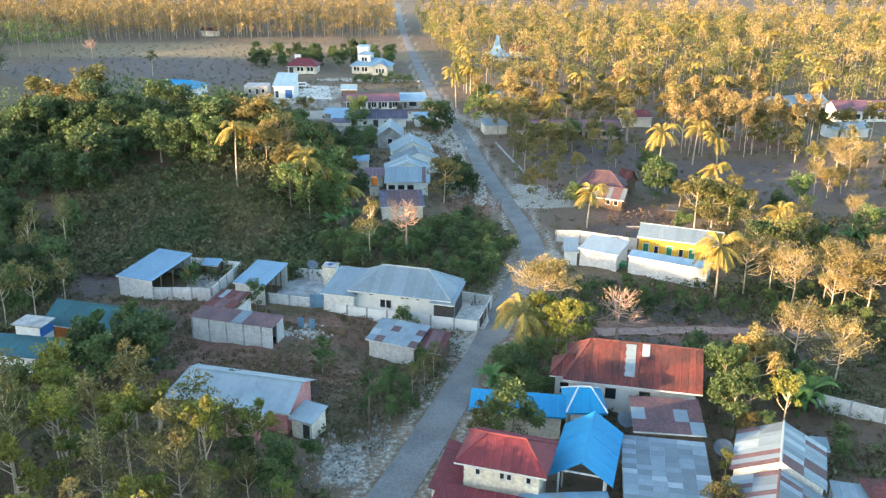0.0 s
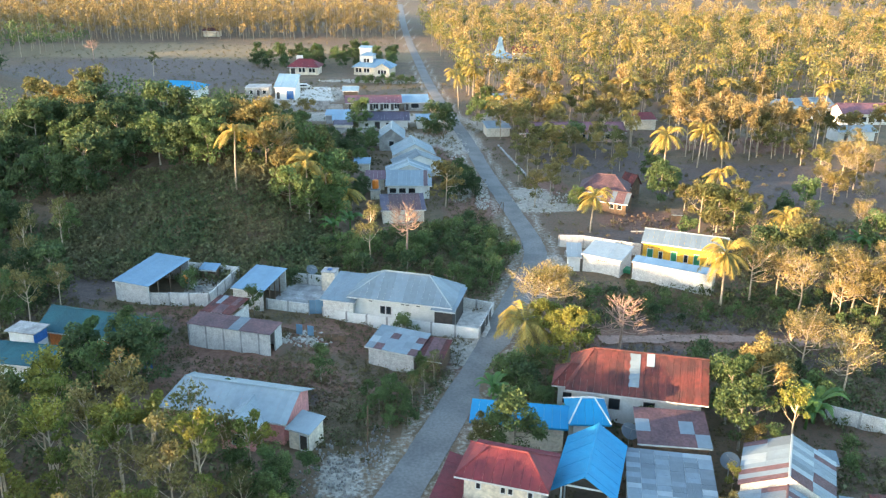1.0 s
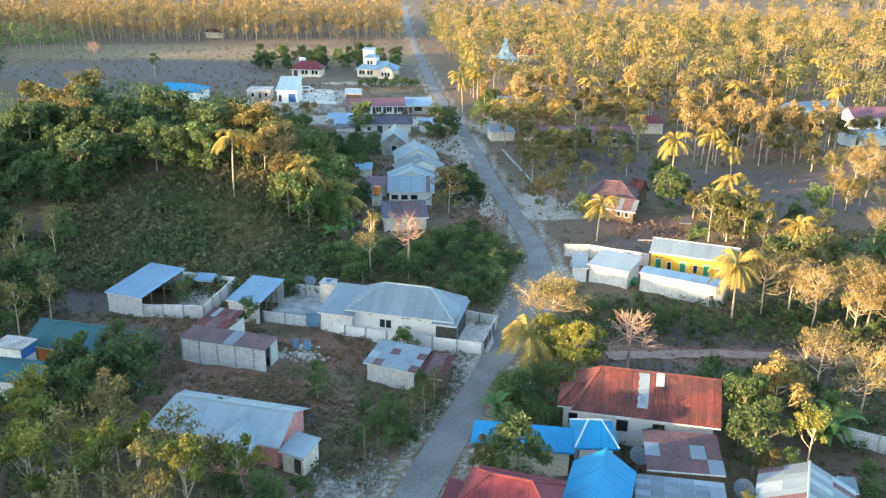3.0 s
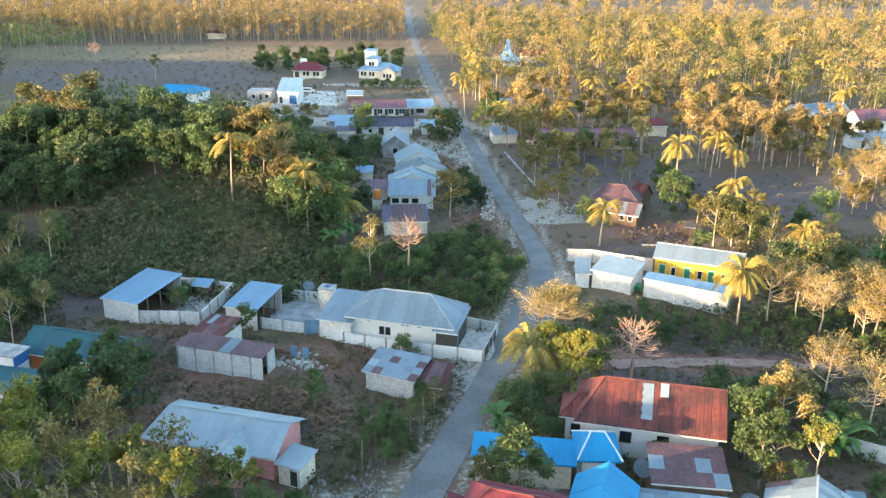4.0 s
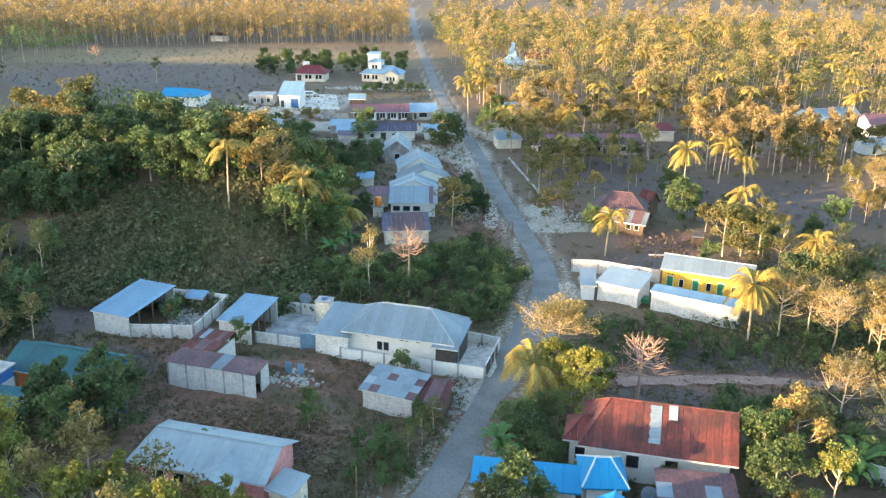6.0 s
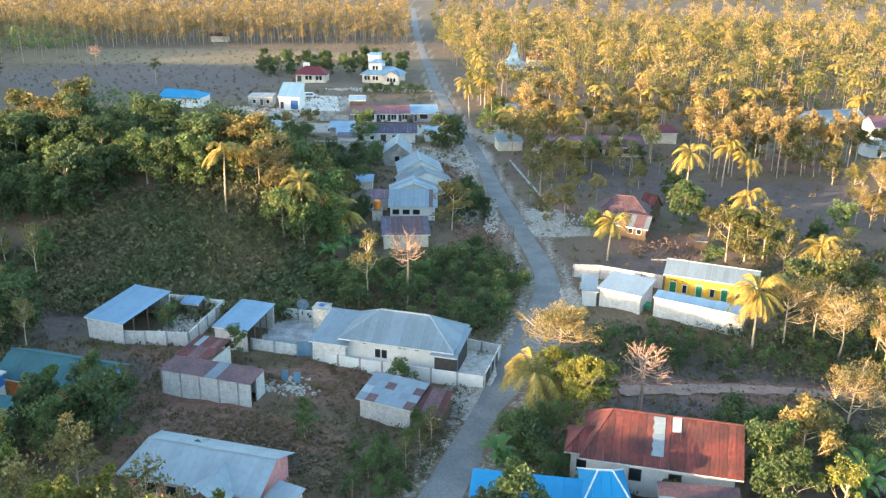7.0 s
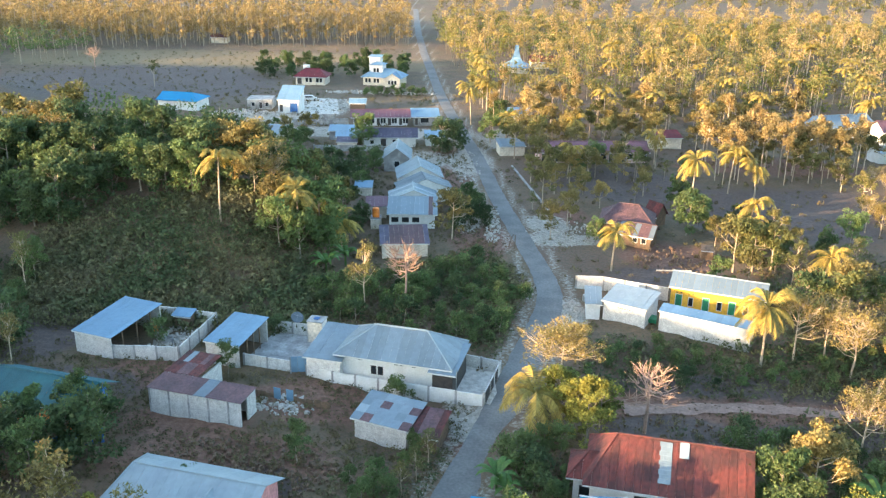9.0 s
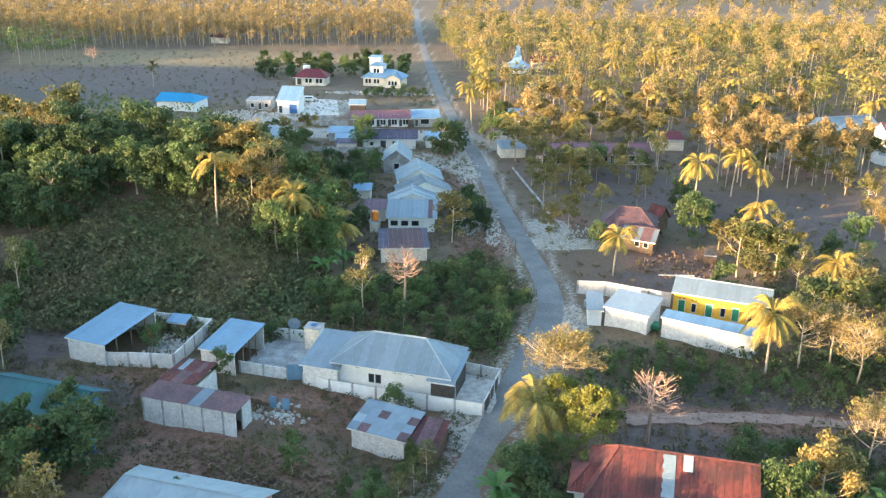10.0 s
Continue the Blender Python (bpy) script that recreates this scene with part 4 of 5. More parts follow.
house("villa_tower", "white upper storey block with a light blue roof", "house", -41.6, 344.4, -9, 5.4, 6.0, 7.0, 8.0, hip=(2, 2), roof=ZINCB, wall=WHITE, over=0.4, seed=81, across=1.2, openings=(("window", "front", 2.0, 4.6, 0.7, 1.2), ("window", "front", 3.2, 4.6, 0.7, 1.2)))
house("villa_tower", "white water tower block with a flat blue cap", "house", -42.6, 349.0, -9, 5.0, 4.4, 9.4, 9.8, style="mono", roof=ZINCB, wall=WHITE, over=0.4, seed=82, across=None)
house("villa_porch", "gabled entrance porch of the villa", "porch", -29.4, 338.6, 81, 6.0, 6.4, 2.9, 4.8, roof=ZINCB, wall=CREAM, over=0.4, seed=83, across=1.2, openings=(("window", "left", 2.0, 0.8, 0.8, 1.4), ("window", "left", 3.2, 0.8, 0.8, 1.4), ("window", "left", 4.4, 0.8, 0.8, 1.4)))
car = thing("van", "white van parked beside the store", "car", -58.6, 306.4, 0.05, 12)
bm = prism(bmesh.new(), [(0, 0, 0.4), (4.3, 0, 0.4), (4.3, 0, 1.0), (3.5, 0, 1.15), (2.9, 0, 1.85), (0.15, 0, 1.9), (0, 0, 1.1)], (0, 1.7, 0))
bmesh.ops.bevel(bm, geom=bm.edges[:], offset=0.08, segments=1, affect="EDGES")
part("body", bm, WHITE, car)
part("side_window", boxes((0.4, -0.02, 1.25, 2.8, 1.72, 1.7)), GLASS, car)
for ux in (0.85, 3.45):
    for vy in (0.1, 1.6):
        w = part("wheel", tube(bmesh.new(), [(ux, vy - 0.12, 0.33), (ux, vy + 0.12, 0.33)], 0.33, 0.33, 12), DARKFRAME, car)

# right of the road, further off
house("school", "long pink building with a maroon roof among palms", "school", 14.6, 231.6, 6, 29.0, 8.4, 2.7, 4.6, roof=MAROON, wall=PALEPINK, over=1.0, seed=85, across=1.3,
      openings=tuple((k, "front", 2.2 + 3.4 * i + d, z, w, hh) for i in range(8) for k, d, z, w, hh in (("dark_door", 0, 0.1, 0.9, 2.0), ("window", 1.5, 0.8, 1.3, 1.2))))
house("shed", "small shed with a bright red roof behind palms", "shed", 46.0, 250.0, 6, 9.0, 6.0, 3.0, 4.0, style="mono", roof=REDROOF, wall=CREAM, over=0.3, seed=87)
house("kiosk", "small cream house with a pale blue roof by the road", "house", 7.8, 280.6, 4, 8.2, 6.4, 2.6, 3.3, style="mono", roof=ZINCB, wall=CREAM, over=0.4, seed=88)
house("shed", "grey sheet roof near the pink house", "shed", 5.6, 238.0, 10, 7.0, 6.0, 2.4, 3.2, style="mono", roof=ZINC, wall=CREAM, over=0.3, seed=89)
house("school", "long white school building with a grey roof, in sunlight", "school", 92.0, 264.0, 20, 24.0, 9.6, 3.4, 6.0, roof=ZINC, wall=WHITE, over=0.9, seed=90, across=1.3,
      openings=tuple(("window", "front", 2.4 + 2.4 * i, 1.0, 1.4, 1.3) for i in range(9)))
house("school", "white school wing with a maroon roof", "school", 112.0, 262.0, 4, 22.0, 9.6, 3.4, 5.8, roof=MAROON, wall=WHITE, over=0.9, seed=91, across=1.3, openings=tuple(("window", "front", 2.4 + 2.4 * i, 1.0, 1.4, 1.3) for i in range(8)))
house("school", "white outbuilding with a pale sheet roof", "school", 102.0, 240.0, 8, 12.0, 7.0, 2.6, 3.8, roof=ZINCL, wall=WHITE, over=0.6, seed=92, across=1.3, openings=(("dark_door", "front", 3.0, 0.1, 1.0, 2.0), ("window", "front", 7.0, 0.9, 1.4, 1.1)))
tw = thing("traditional_house", "grey house with a tall pointed roof tower", "house", 14.4, 384.0, 0, 0)
part("wall", boxes((-4.6, -4.6, -1, 4.6, 4.6, 2.4)), CREAM, tw)
bm = bmesh.new()
rings = []
for r, z in ((5.8, 2.2), (2.4, 4.2), (1.7, 5.4), (0.9, 8.6), (0.7, 10.6)):
    rings.append([bm.verts.new((r * sx, r * sy, z)) for sx, sy in ((-1, -1), (1, -1), (1, 1), (-1, 1))])
for s, t in zip(rings, rings[1:]):
    for k in range(4):
        bm.faces.new((s[k], s[(k + 1) % 4], t[(k + 1) % 4], t[k]))
bm.faces.new(rings[-1]); bm.faces.new(rings[0][::-1])
part("roof", bm, ZINCB, tw)
taken(14.4, 384, 11), taken(14, 374, 12), taken(13.4, 363, 12), taken(12.8, 352, 11), taken(12.2, 341, 10), taken(11.5, 331, 8)
house("house", "small brown-roofed house behind the pointed roof", "house", 20.5, 392, 4, 10, 8, 2.8, 5.0, roof=RUST, wall=CREAM, over=0.5, seed=94, across=1.4)
house("shed", "small cream shed with a rusted roof before the plantation", "shed", -135.6, 455.0, -3, 9.0, 6.0, 3.0, 4.4, roof=RUST, wall=CREAM, over=0.5, seed=95, across=1.4)

# ---- poles, posts and rubble ----
def stones(name, label, areas, mat):
    """Broken stone and rubble as one mesh of uneven lumps."""
    V, F, base = [], [], 0
    rs = random.Random(77)
    for cx, cy, rx, ry, n, lo, hi in areas:
        for _ in range(n):
            a, r = rs.uniform(0, 6.283), rs.random() ** 0.6
            x, y, s = cx + rx * r * math.cos(a), cy + ry * r * math.sin(a), rs.uniform(lo, hi)
            z, t = float(land(x, y)), rs.uniform(0, 3.14)
            for kx, ky, kz in ((-1, -1, 0), (1, -1, 0), (1, 1, 0), (-1, 1, 0), (-0.7, -0.7, 1), (0.7, -0.7, 1), (0.7, 0.7, 1), (-0.7, 0.7, 1)):
                px, py = kx * s * rs.uniform(0.7, 1.2), ky * s * rs.uniform(0.5, 0.9)
                V.append((x + px * math.cos(t) - py * math.sin(t), y + px * math.sin(t) + py * math.cos(t), z - 0.15 + kz * (0.15 + s * rs.uniform(0.5, 1.1))))
            F += [tuple(base + i for i in f) for f in ((4, 5, 6, 7), (0, 1, 5, 4), (1, 2, 6, 5), (2, 3, 7, 6), (3, 0, 4, 7))]
            base += 8
    m = bpy.data.meshes.new(name)
    m.from_pydata(V, [], F)
    m.materials.append(mat)
    return tagged(new(name, m), label, "rubble", kind="stuff")


stones("rubble", "pale broken limestone and building rubble", ((17, 178, 7, 8, 220, 0.06, 0.26), (-41, 126.5, 3.4, 4.5, 200, 0.08, 0.3), (-22, 110.5, 4, 2.4, 150, 0.1, 0.35),
        (15.4, 141, 1.4, 5, 80, 0.1, 0.3), (-72, 284, 12, 6, 260, 0.15, 0.5), (-48, 302, 10, 12, 200, 0.1, 0.4), (-35, 326, 20, 3, 260, 0.15, 0.5), (3.6, 182, 1.6, 12, 120, 0.1, 0.35), (-2, 225, 3, 16, 160, 0.1, 0.3)), RUBBLE)
stones("gravel", "grey gravel heaps beside the pink house", ((-13.5, 80, 4.5, 6, 260, 0.05, 0.2), (-9.5, 84, 1.5, 5, 90, 0.05, 0.18)), GRAVEL)
stones("clods", "lumps of dark soil on the dug field", ((-25, 97, 12, 6, 700, 0.06, 0.28), (36, 112, 22, 4, 300, 0.05, 0.2), (1.5, 172, 5, 9, 200, 0.06, 0.25), (36, 165, 8, 7, 160, 0.08, 0.3)), WOOD)

def pole(x, y, h, lean=0.0, mat=WOOD, label="weathered wooden pole beside the road", r=0.09):
    p = thing("pole", label, "pole", x, y, float(land(x, y)), 0, group="poles")
    part("post", tube(bmesh.new(), [(0, 0, -0.5), (lean * 0.5, 0, h * 0.5), (lean, 0, h)], r, r * 0.8, 7), mat, p)
    return p


pole(7.6, 168.4, 2.6), pole(6.4, 169.4, 2.4, 0.9), pole(-6.6, 119.4, 5.0), pole(-10.4, 83.6, 5.5, 0.1), pole(-1.2, 113.0, 4.6, 0, STEEL, "slim steel pole at the forecourt", 0.06)
pole(-40.6, 93.0, 3.6, -0.3, BARKP, "pale dead trunk standing in the scrub", 0.14)
gf = thing("fence", "low pale green steel fence along the road", "fence", -0.6, 76.0, 0, 62)
for i in range(8):
    part("post", boxes((i * 1.5, 0, -0.3, i * 1.5 + 0.08, 0.08, 1.3)), PALEFRAME, gf)
for z in (0.35, 0.8, 1.2):
    part("rail", boxes((0, 0.02, z, 10.6, 0.06, z + 0.05)), PALEFRAME, gf)
kerb = thing("drain_edge", "concrete drain edge beside the road", "kerb", 0, 0, 0, 0, kind="structure")
edge = smooth_line([(8.6, 228), (11.6, 212), (14.6, 196), (15.2, 190)], 4.0)
for a, b in zip(edge, edge[1:]):
    d = (b - a)
    n = Vector((-d.y, d.x, 0)).normalized() * 0.2
    a3, b3 = Vector((a.x, a.y, -0.3)), Vector((b.x, b.y, -0.3))
    part("segment", prism(bmesh.new(), [a3 + n, a3 - n, b3 - n, b3 + n], (0, 0, 0.55)), CONCRETE, kerb)
low_fence = thing("plank_fence", "low brown plank fence between the yards", "fence", -30.5, 113.6, 0, -14)
for i in range(14):
    if i not in (7, 8):
        part("plank", boxes((i * 1.05, 0, -0.2, i * 1.05 + 1.0, 0.06, 0.75 + 0.12 * math.sin(i * 1.7))), WOOD, low_fence)
for i, u in enumerate((7.3, 9.0)):
    part("door_panel", boxes((u, -0.04, -0.1, u + 0.9, 0.03, 1.6)), ZINCB, low_fence, "grey-blue sheet door")

# ---- plants ----
def leaf_cloud(rng, centres, radii, count, size, squash=0.75, droop=0.0):
    """Leaves as small folded blades, scattered through clumps; more of them near each clump's skin. Arrays of corners."""
    centres, radii = np.asarray(centres, float), np.asarray(radii, float)
    pick = rng.integers(0, len(centres), count)
    d = rng.normal(size=(count, 3))
    d /= np.linalg.norm(d, axis=1)[:, None]
    r = rng.uniform(0.25, 1.0, count) ** 0.45
    at = centres[pick] + d * (r * radii[pick])[:, None] * (1, 1, squash)
    way = d * 0.6 + rng.normal(size=(count, 3)) * 0.7
    way[:, 2] -= droop
    way /= np.linalg.norm(way, axis=1)[:, None]
    side = np.cross(way, rng.normal(size=(count, 3)))
    side /= np.linalg.norm(side, axis=1)[:, None] + 1e-9
    s = size * rng.uniform(0.6, 1.4, count)[:, None]
    return np.stack([at - way * s * 0.4 + side * s * 0.38, at + way * s * 0.7, at - way * s * 0.4 - side * s * 0.38], 1)


def leaf_mesh(name, quads, mat):
    me = bpy.data.meshes.new(name)
    n = len(quads)
    me.from_pydata(quads.reshape(-1, 3).tolist(), [], np.arange(3 * n).reshape(n, 3).tolist())
    me.materials.append(mat)
    return me


def limb_tree(seed, H, trunk, spread, limbs, clump, leaves, size, bole=0.45, twigs=2, squash=0.75, top=1.0, lean=0.3, sides=6, fill=0):
    """A trunk with limbs and twigs, and leaf clumps at their ends. Gives the wood as a bmesh and the leaves as corners."""
    rr, rng = random.Random(seed), np.random.default_rng(seed)
    bm = bmesh.new()
    tip = Vector((rr.uniform(-lean, lean), rr.uniform(-lean, lean), H * 0.86))
    mid = Vector((rr.uniform(-lean, lean) * 0.7, rr.uniform(-lean, lean) * 0.7, H * bole))
    tube(bm, [(0, 0, -0.5), mid * 0.5, mid, (mid + tip) / 2, tip], trunk, trunk * 0.3, sides)
    ends, radii = [tip], [clump * 0.9]
    for i in range(limbs):
        f = rr.uniform(0, 1) ** 0.8
        start = mid.lerp(tip, f * 0.85)
        ang = i * 2.4 + rr.uniform(-0.5, 0.5)
        out = spread * (1 - 0.55 * f) * rr.uniform(0.7, 1.15)
        end = start + Vector((math.cos(ang) * out, math.sin(ang) * out, (H * (1 - bole)) * rr.uniform(0.12, 0.42) * top))
        end.z = min(end.z, H * 0.95)
        bend = start.lerp(end, 0.5) + Vector((0, 0, -0.12 * out))
        tube(bm, [start, bend, end], trunk * 0.42, trunk * 0.13, 3)
        ends.append(end); radii.append(clump * rr.uniform(0.75, 1.15))
        for k in range(twigs):
            e2 = start.lerp(end, rr.uniform(0.45, 0.9)) + Vector((rr.uniform(-1, 1), rr.uniform(-1, 1), rr.uniform(0.0, 1.0))) * out * 0.45
            tube(bm, [start.lerp(end, 0.5), e2], trunk * 0.16, trunk * 0.06, 3)
            ends.append(e2); radii.append(clump * rr.uniform(0.55, 0.9))
    for k in range(fill):
        a, f = rr.uniform(0, 6.283), rr.random() ** 0.5
        zz = rr.uniform(bole + 0.02, 0.9)
        w = spread * f * math.sin(math.pi * (0.22 + 0.7 * (zz - bole) / (1 - bole)))
        ends.append(Vector((math.cos(a) * w, math.sin(a) * w, H * zz))); radii.append(clump * rr.uniform(0.7, 1.1))
    quads = leaf_cloud(rng, [tuple(e) for e in ends], radii, leaves, size, squash) if leaves else None
    return bm, quads


KINDS = {}          # one grown example of each kind, to copy from


def make_tree(kind, seed):
    """The wood, the leaves and their materials for one example of a kind."""
    if kind == "lush":
        return limb_tree(seed, 9, 0.22, 3.7, 10, 1.25, 3000, 0.42, 0.14, 1, fill=22), BARK, LEAFD
    if kind == "green":
        return limb_tree(seed, 9, 0.20, 3.3, 10, 1.15, 2700, 0.41, 0.16, 1, fill=18), BARK, LEAFG
    if kind == "olive":
        return limb_tree(seed, 10, 0.17, 3.0, 10, 1.0, 2100, 0.38, 0.34, 2, fill=6), BARKP, LEAFO
    if kind == "gold":
        return limb_tree(seed, 10, 0.17, 3.9, 13, 1.05, 3000, 0.34, 0.24, 2, fill=12), BARKP, LEAFA
    if kind == "teak":
        return limb_tree(seed, 14, 0.15, 2.0, 8, 1.0, 950, 0.42, 0.5, 2, 0.9, fill=2), BARKP, LEAFY
    if kind == "sparse":
        return limb_tree(seed, 11, 0.14, 2.4, 13, 0.9, 1100, 0.29, 0.35, 2), BARKP, LEAFO
    if kind == "dry":
        return limb_tree(seed, 10, 0.17, 3.9, 18, 0.75, 2900, 0.19, 0.3, 12, top=1.25), BARKP, LEAFA
    if kind == "fan":
        return limb_tree(seed, 10, 0.17, 4.8, 26, 0.85, 6500, 0.2, 0.42, 11, top=1.15), BARKP, LEAFA
    if kind == "bare":
        return limb_tree(seed, 9, 0.26, 4.2, 17, 0.8, 60, 0.2, 0.42, 11, top=0.75), BARKR, LEAFB
    if kind == "grove":
        return limb_tree(seed, 9, 0.13, 1.9, 10, 0.68, 1700, 0.24, 0.42, 2, top=1.2), BARKP, LEAFL
    if kind == "shade":
        return limb_tree(seed, 9, 0.17, 2.8, 9, 1.05, 4200, 0.27, 0.22, 2, fill=9), BARK, LEAFG
    if kind == "lime":
        return limb_tree(seed, 8, 0.14, 2.6, 10, 0.85, 3400, 0.25, 0.18, 2, fill=8), BARK, LEAFL
    if kind == "bush":
        return limb_tree(seed, 3.2, 0.08, 1.3, 8, 0.65, 1300, 0.21, 0.12, 1, 0.85, fill=8), BARK, (LEAFG, LEAFD, LEAFG)[seed % 3]


TELL = {
    "lush": ("broadleaf_tree", "dense dark green broadleaf tree", "tree"), "green": ("broadleaf_tree", "leafy green broadleaf tree with short trunk", "tree"),
    "olive": ("tree", "slender tree with olive green crown and pale trunk", "tree"), "gold": ("tree", "tree with dry golden leaves and pale limbs", "tree"),
    "teak": ("plantation_tree", "tall thin-trunked plantation tree with dry golden crown", "tree"), "sparse": ("tree", "thin tree with sparse yellowish leaves", "tree"),
    "fan": ("dry_tree", "wide dry tree with golden leaves on fine branches", "tree"), "dry": ("dry_tree", "nearly leafless pale branching tree", "tree"), "bare": ("bare_tree", "leafless reddish branching tree", "tree"),
    "grove": ("tree", "slender grove tree with yellow-green leaf tufts", "tree"), "shade": ("broadleaf_tree", "leafy mid-green roadside tree", "tree"),
    "lime": ("broadleaf_tree", "bushy tree with yellow-green leaves beside the road", "tree"),
    "bush": ("bush", "rounded green garden bush", "bush")}


def grow(kind, variant, x, y, scale=1.0, z=None, stretch=1.0):
    """A tree of a kind at a place; the first of each variant is built, the others are copies of it."""
    z = float(land(x, y)) - 0.1 if z is None else z
    m = pose(x, y, z, 0, 0, random.uniform(0, 360)) @ Matrix.Diagonal((scale, scale, scale * stretch, 1))
    key = (kind, variant)
    if key in KINDS:
        return copy_thing(KINDS[key], m)
    name, label, cat = TELL[kind]
    t = thing(name, label, cat, x, y, z, 0, group="trees")
    (bm, quads), bark, leaf = make_tree(kind, 100 + 17 * variant + len(kind))
    part("trunk", bm, bark, t)
    if quads is not None:
        c = new("crown", leaf_mesh("crown", quads, leaf))
        c.parent = t
    KINDS[key] = t
    return t


def palm(x, y, h, variant=0, z=None, crown=1.0):
    """A coconut palm with a leaning ringed trunk and separate fronds."""
    z = float(land(x, y)) if z is None else z
    rr = random.Random(variant * 7 + int(h * 10))
    t = thing("coconut_palm", "coconut palm with a slim trunk and golden green fronds", "palm", x, y, z, rr.uniform(0, 360), group="palms")
    lean = rr.uniform(0.2, 0.9)
    part("trunk", tube(bmesh.new(), [(0, 0, -0.4), (lean * 0.15, 0, h * 0.3), (lean * 0.5, 0, h * 0.65), (lean, 0, h)], 0.19, 0.11, 8), BARKP, t)
    for k in range(20):
        key = ("frond", k % 5)
        if key not in KINDS:
            r2 = random.Random(k)
            rise, fall, long = (2.3, 1.3, 0.4, 1.8, 0.0)[k % 5], (1.5, 1.9, 2.0, 1.7, 2.3)[k % 5], 3.7
            pts = [Vector((long * s * (1 - 0.14 * s * s), 0, rise * math.sin(min(1, s * 1.3) * 1.6) - fall * s * s)) for s in (0, 0.17, 0.33, 0.5, 0.67, 0.84, 1.0)]
            bm = tube(bmesh.new(), pts, 0.05, 0.012, 4)
            for i in range(26):
                s = 0.12 + 0.88 * i / 25
                j = min(5, int(s * 6)); p = pts[j].lerp(pts[j + 1], s * 6 - j)
                ahead = (pts[j + 1] - pts[j]).normalized()
                ln = 1.0 * math.sin(0.35 + 2.5 * s) + 0.12
                for sd in (-1, 1):
                    tipv = p + Vector((0, sd, 0)) * ln * 0.72 + ahead * ln * 0.5 + Vector((0, 0, -0.42 * ln - r2.uniform(0, 0.15)))
                    w = ahead * 0.085
                    v = [bm.verts.new(q) for q in (p - w, p + w, tipv)]
                    bm.faces.new(v)
            me = bpy.data.meshes.new("frond")
            bm.to_mesh(me); bm.free()
            me.materials.append(PALML)
            KINDS[key] = me
        f = new("frond", KINDS[key])
        f.parent = t
        f.matrix_basis = pose(lean, 0, h, 0, rr.uniform(-12, 10), k * 137.5 + rr.uniform(-10, 10)) @ Matrix.Scale(crown * rr.uniform(0.85, 1.1), 4)
    return t


def banana(x, y, scale=1.0):
    t = thing("banana_plant", "banana plant with broad arching green leaves", "banana plant", x, y, float(land(x, y)), random.uniform(0, 360), group="banana plants")
    part("stem", tube(bmesh.new(), [(0, 0, -0.3), (0, 0, 1.6 * scale)], 0.16 * scale, 0.09 * scale, 7), BANANA, t)
    for k in range(10):
        bm = bmesh.new()
        rows = []
        up = random.uniform(0.9, 2.0)
        for i in range(7):
            s = i / 6
            p = Vector((2.3 * s, 0, up * math.sin(s * 1.9) - 0.9 * s * s)) * scale
            w = 0.34 * math.sin(0.25 + 2.75 * s) * scale
            rows.append([bm.verts.new(p + Vector((0, w, -0.25 * w))), bm.verts.new(p), bm.verts.new(p + Vector((0, -w, -0.25 * w)))])
        for a, b in zip(rows, rows[1:]):
            bm.faces.new((a[0], a[1], b[1], b[0])); bm.faces.new((a[1], a[2], b[2], b[1]))
        f = part("leaf", bm, BANANA, t)
        f.matrix_basis = pose(0, 0, 1.5 * scale, 0, 0, k * 137.5)
    return t


def inside(poly, x, y):
    hit = False
    for (x1, y1), (x2, y2) in zip(poly, poly[1:] + poly[:1]):
        if (y1 > y) != (y2 > y) and x < (x2 - x1) * (y - y1) / (y2 - y1) + x1:
            hit = not hit
    return hit


def spots(poly, gap_m, count, rng, margin=0.0, clear=3.6):
    """Places in an outline, no two nearer than gap_m, off the road and off all that stands there."""
    xs, ys = [p[0] for p in poly], [p[1] for p in poly]
    out, cells = [], {}
    for _ in range(count * 14):
        if len(out) >= count:
            break
        x, y = rng.uniform(min(xs), max(xs)), rng.uniform(min(ys), max(ys))
        if not inside(poly, x, y):
            continue
        c = (int(x // gap_m), int(y // gap_m))
        if any(math.hypot(x - q[0], y - q[1]) < gap_m for i in (-1, 0, 1) for j in (-1, 0, 1) for q in cells.get((c[0] + i, c[1] + j), ())):
            continue
        if any((x - fx) ** 2 + (y - fy) ** 2 < (fr + margin) ** 2 for fx, fy, fr in FOOT):
            continue
        out.append((x, y)); cells.setdefault(c, []).append((x, y))
    if out:
        a = np.array(out)
        keep = road_gap(a[:, 0], a[:, 1]) > clear
        out = [p for p, k in zip(out, keep) if k]
    return out


rng = random.Random(11)

for i in range(9):
    taken(22 + 3.0 * i, 113.6, 3.2)

taken(-70, 203, 8)
taken(-64, 196, 6)

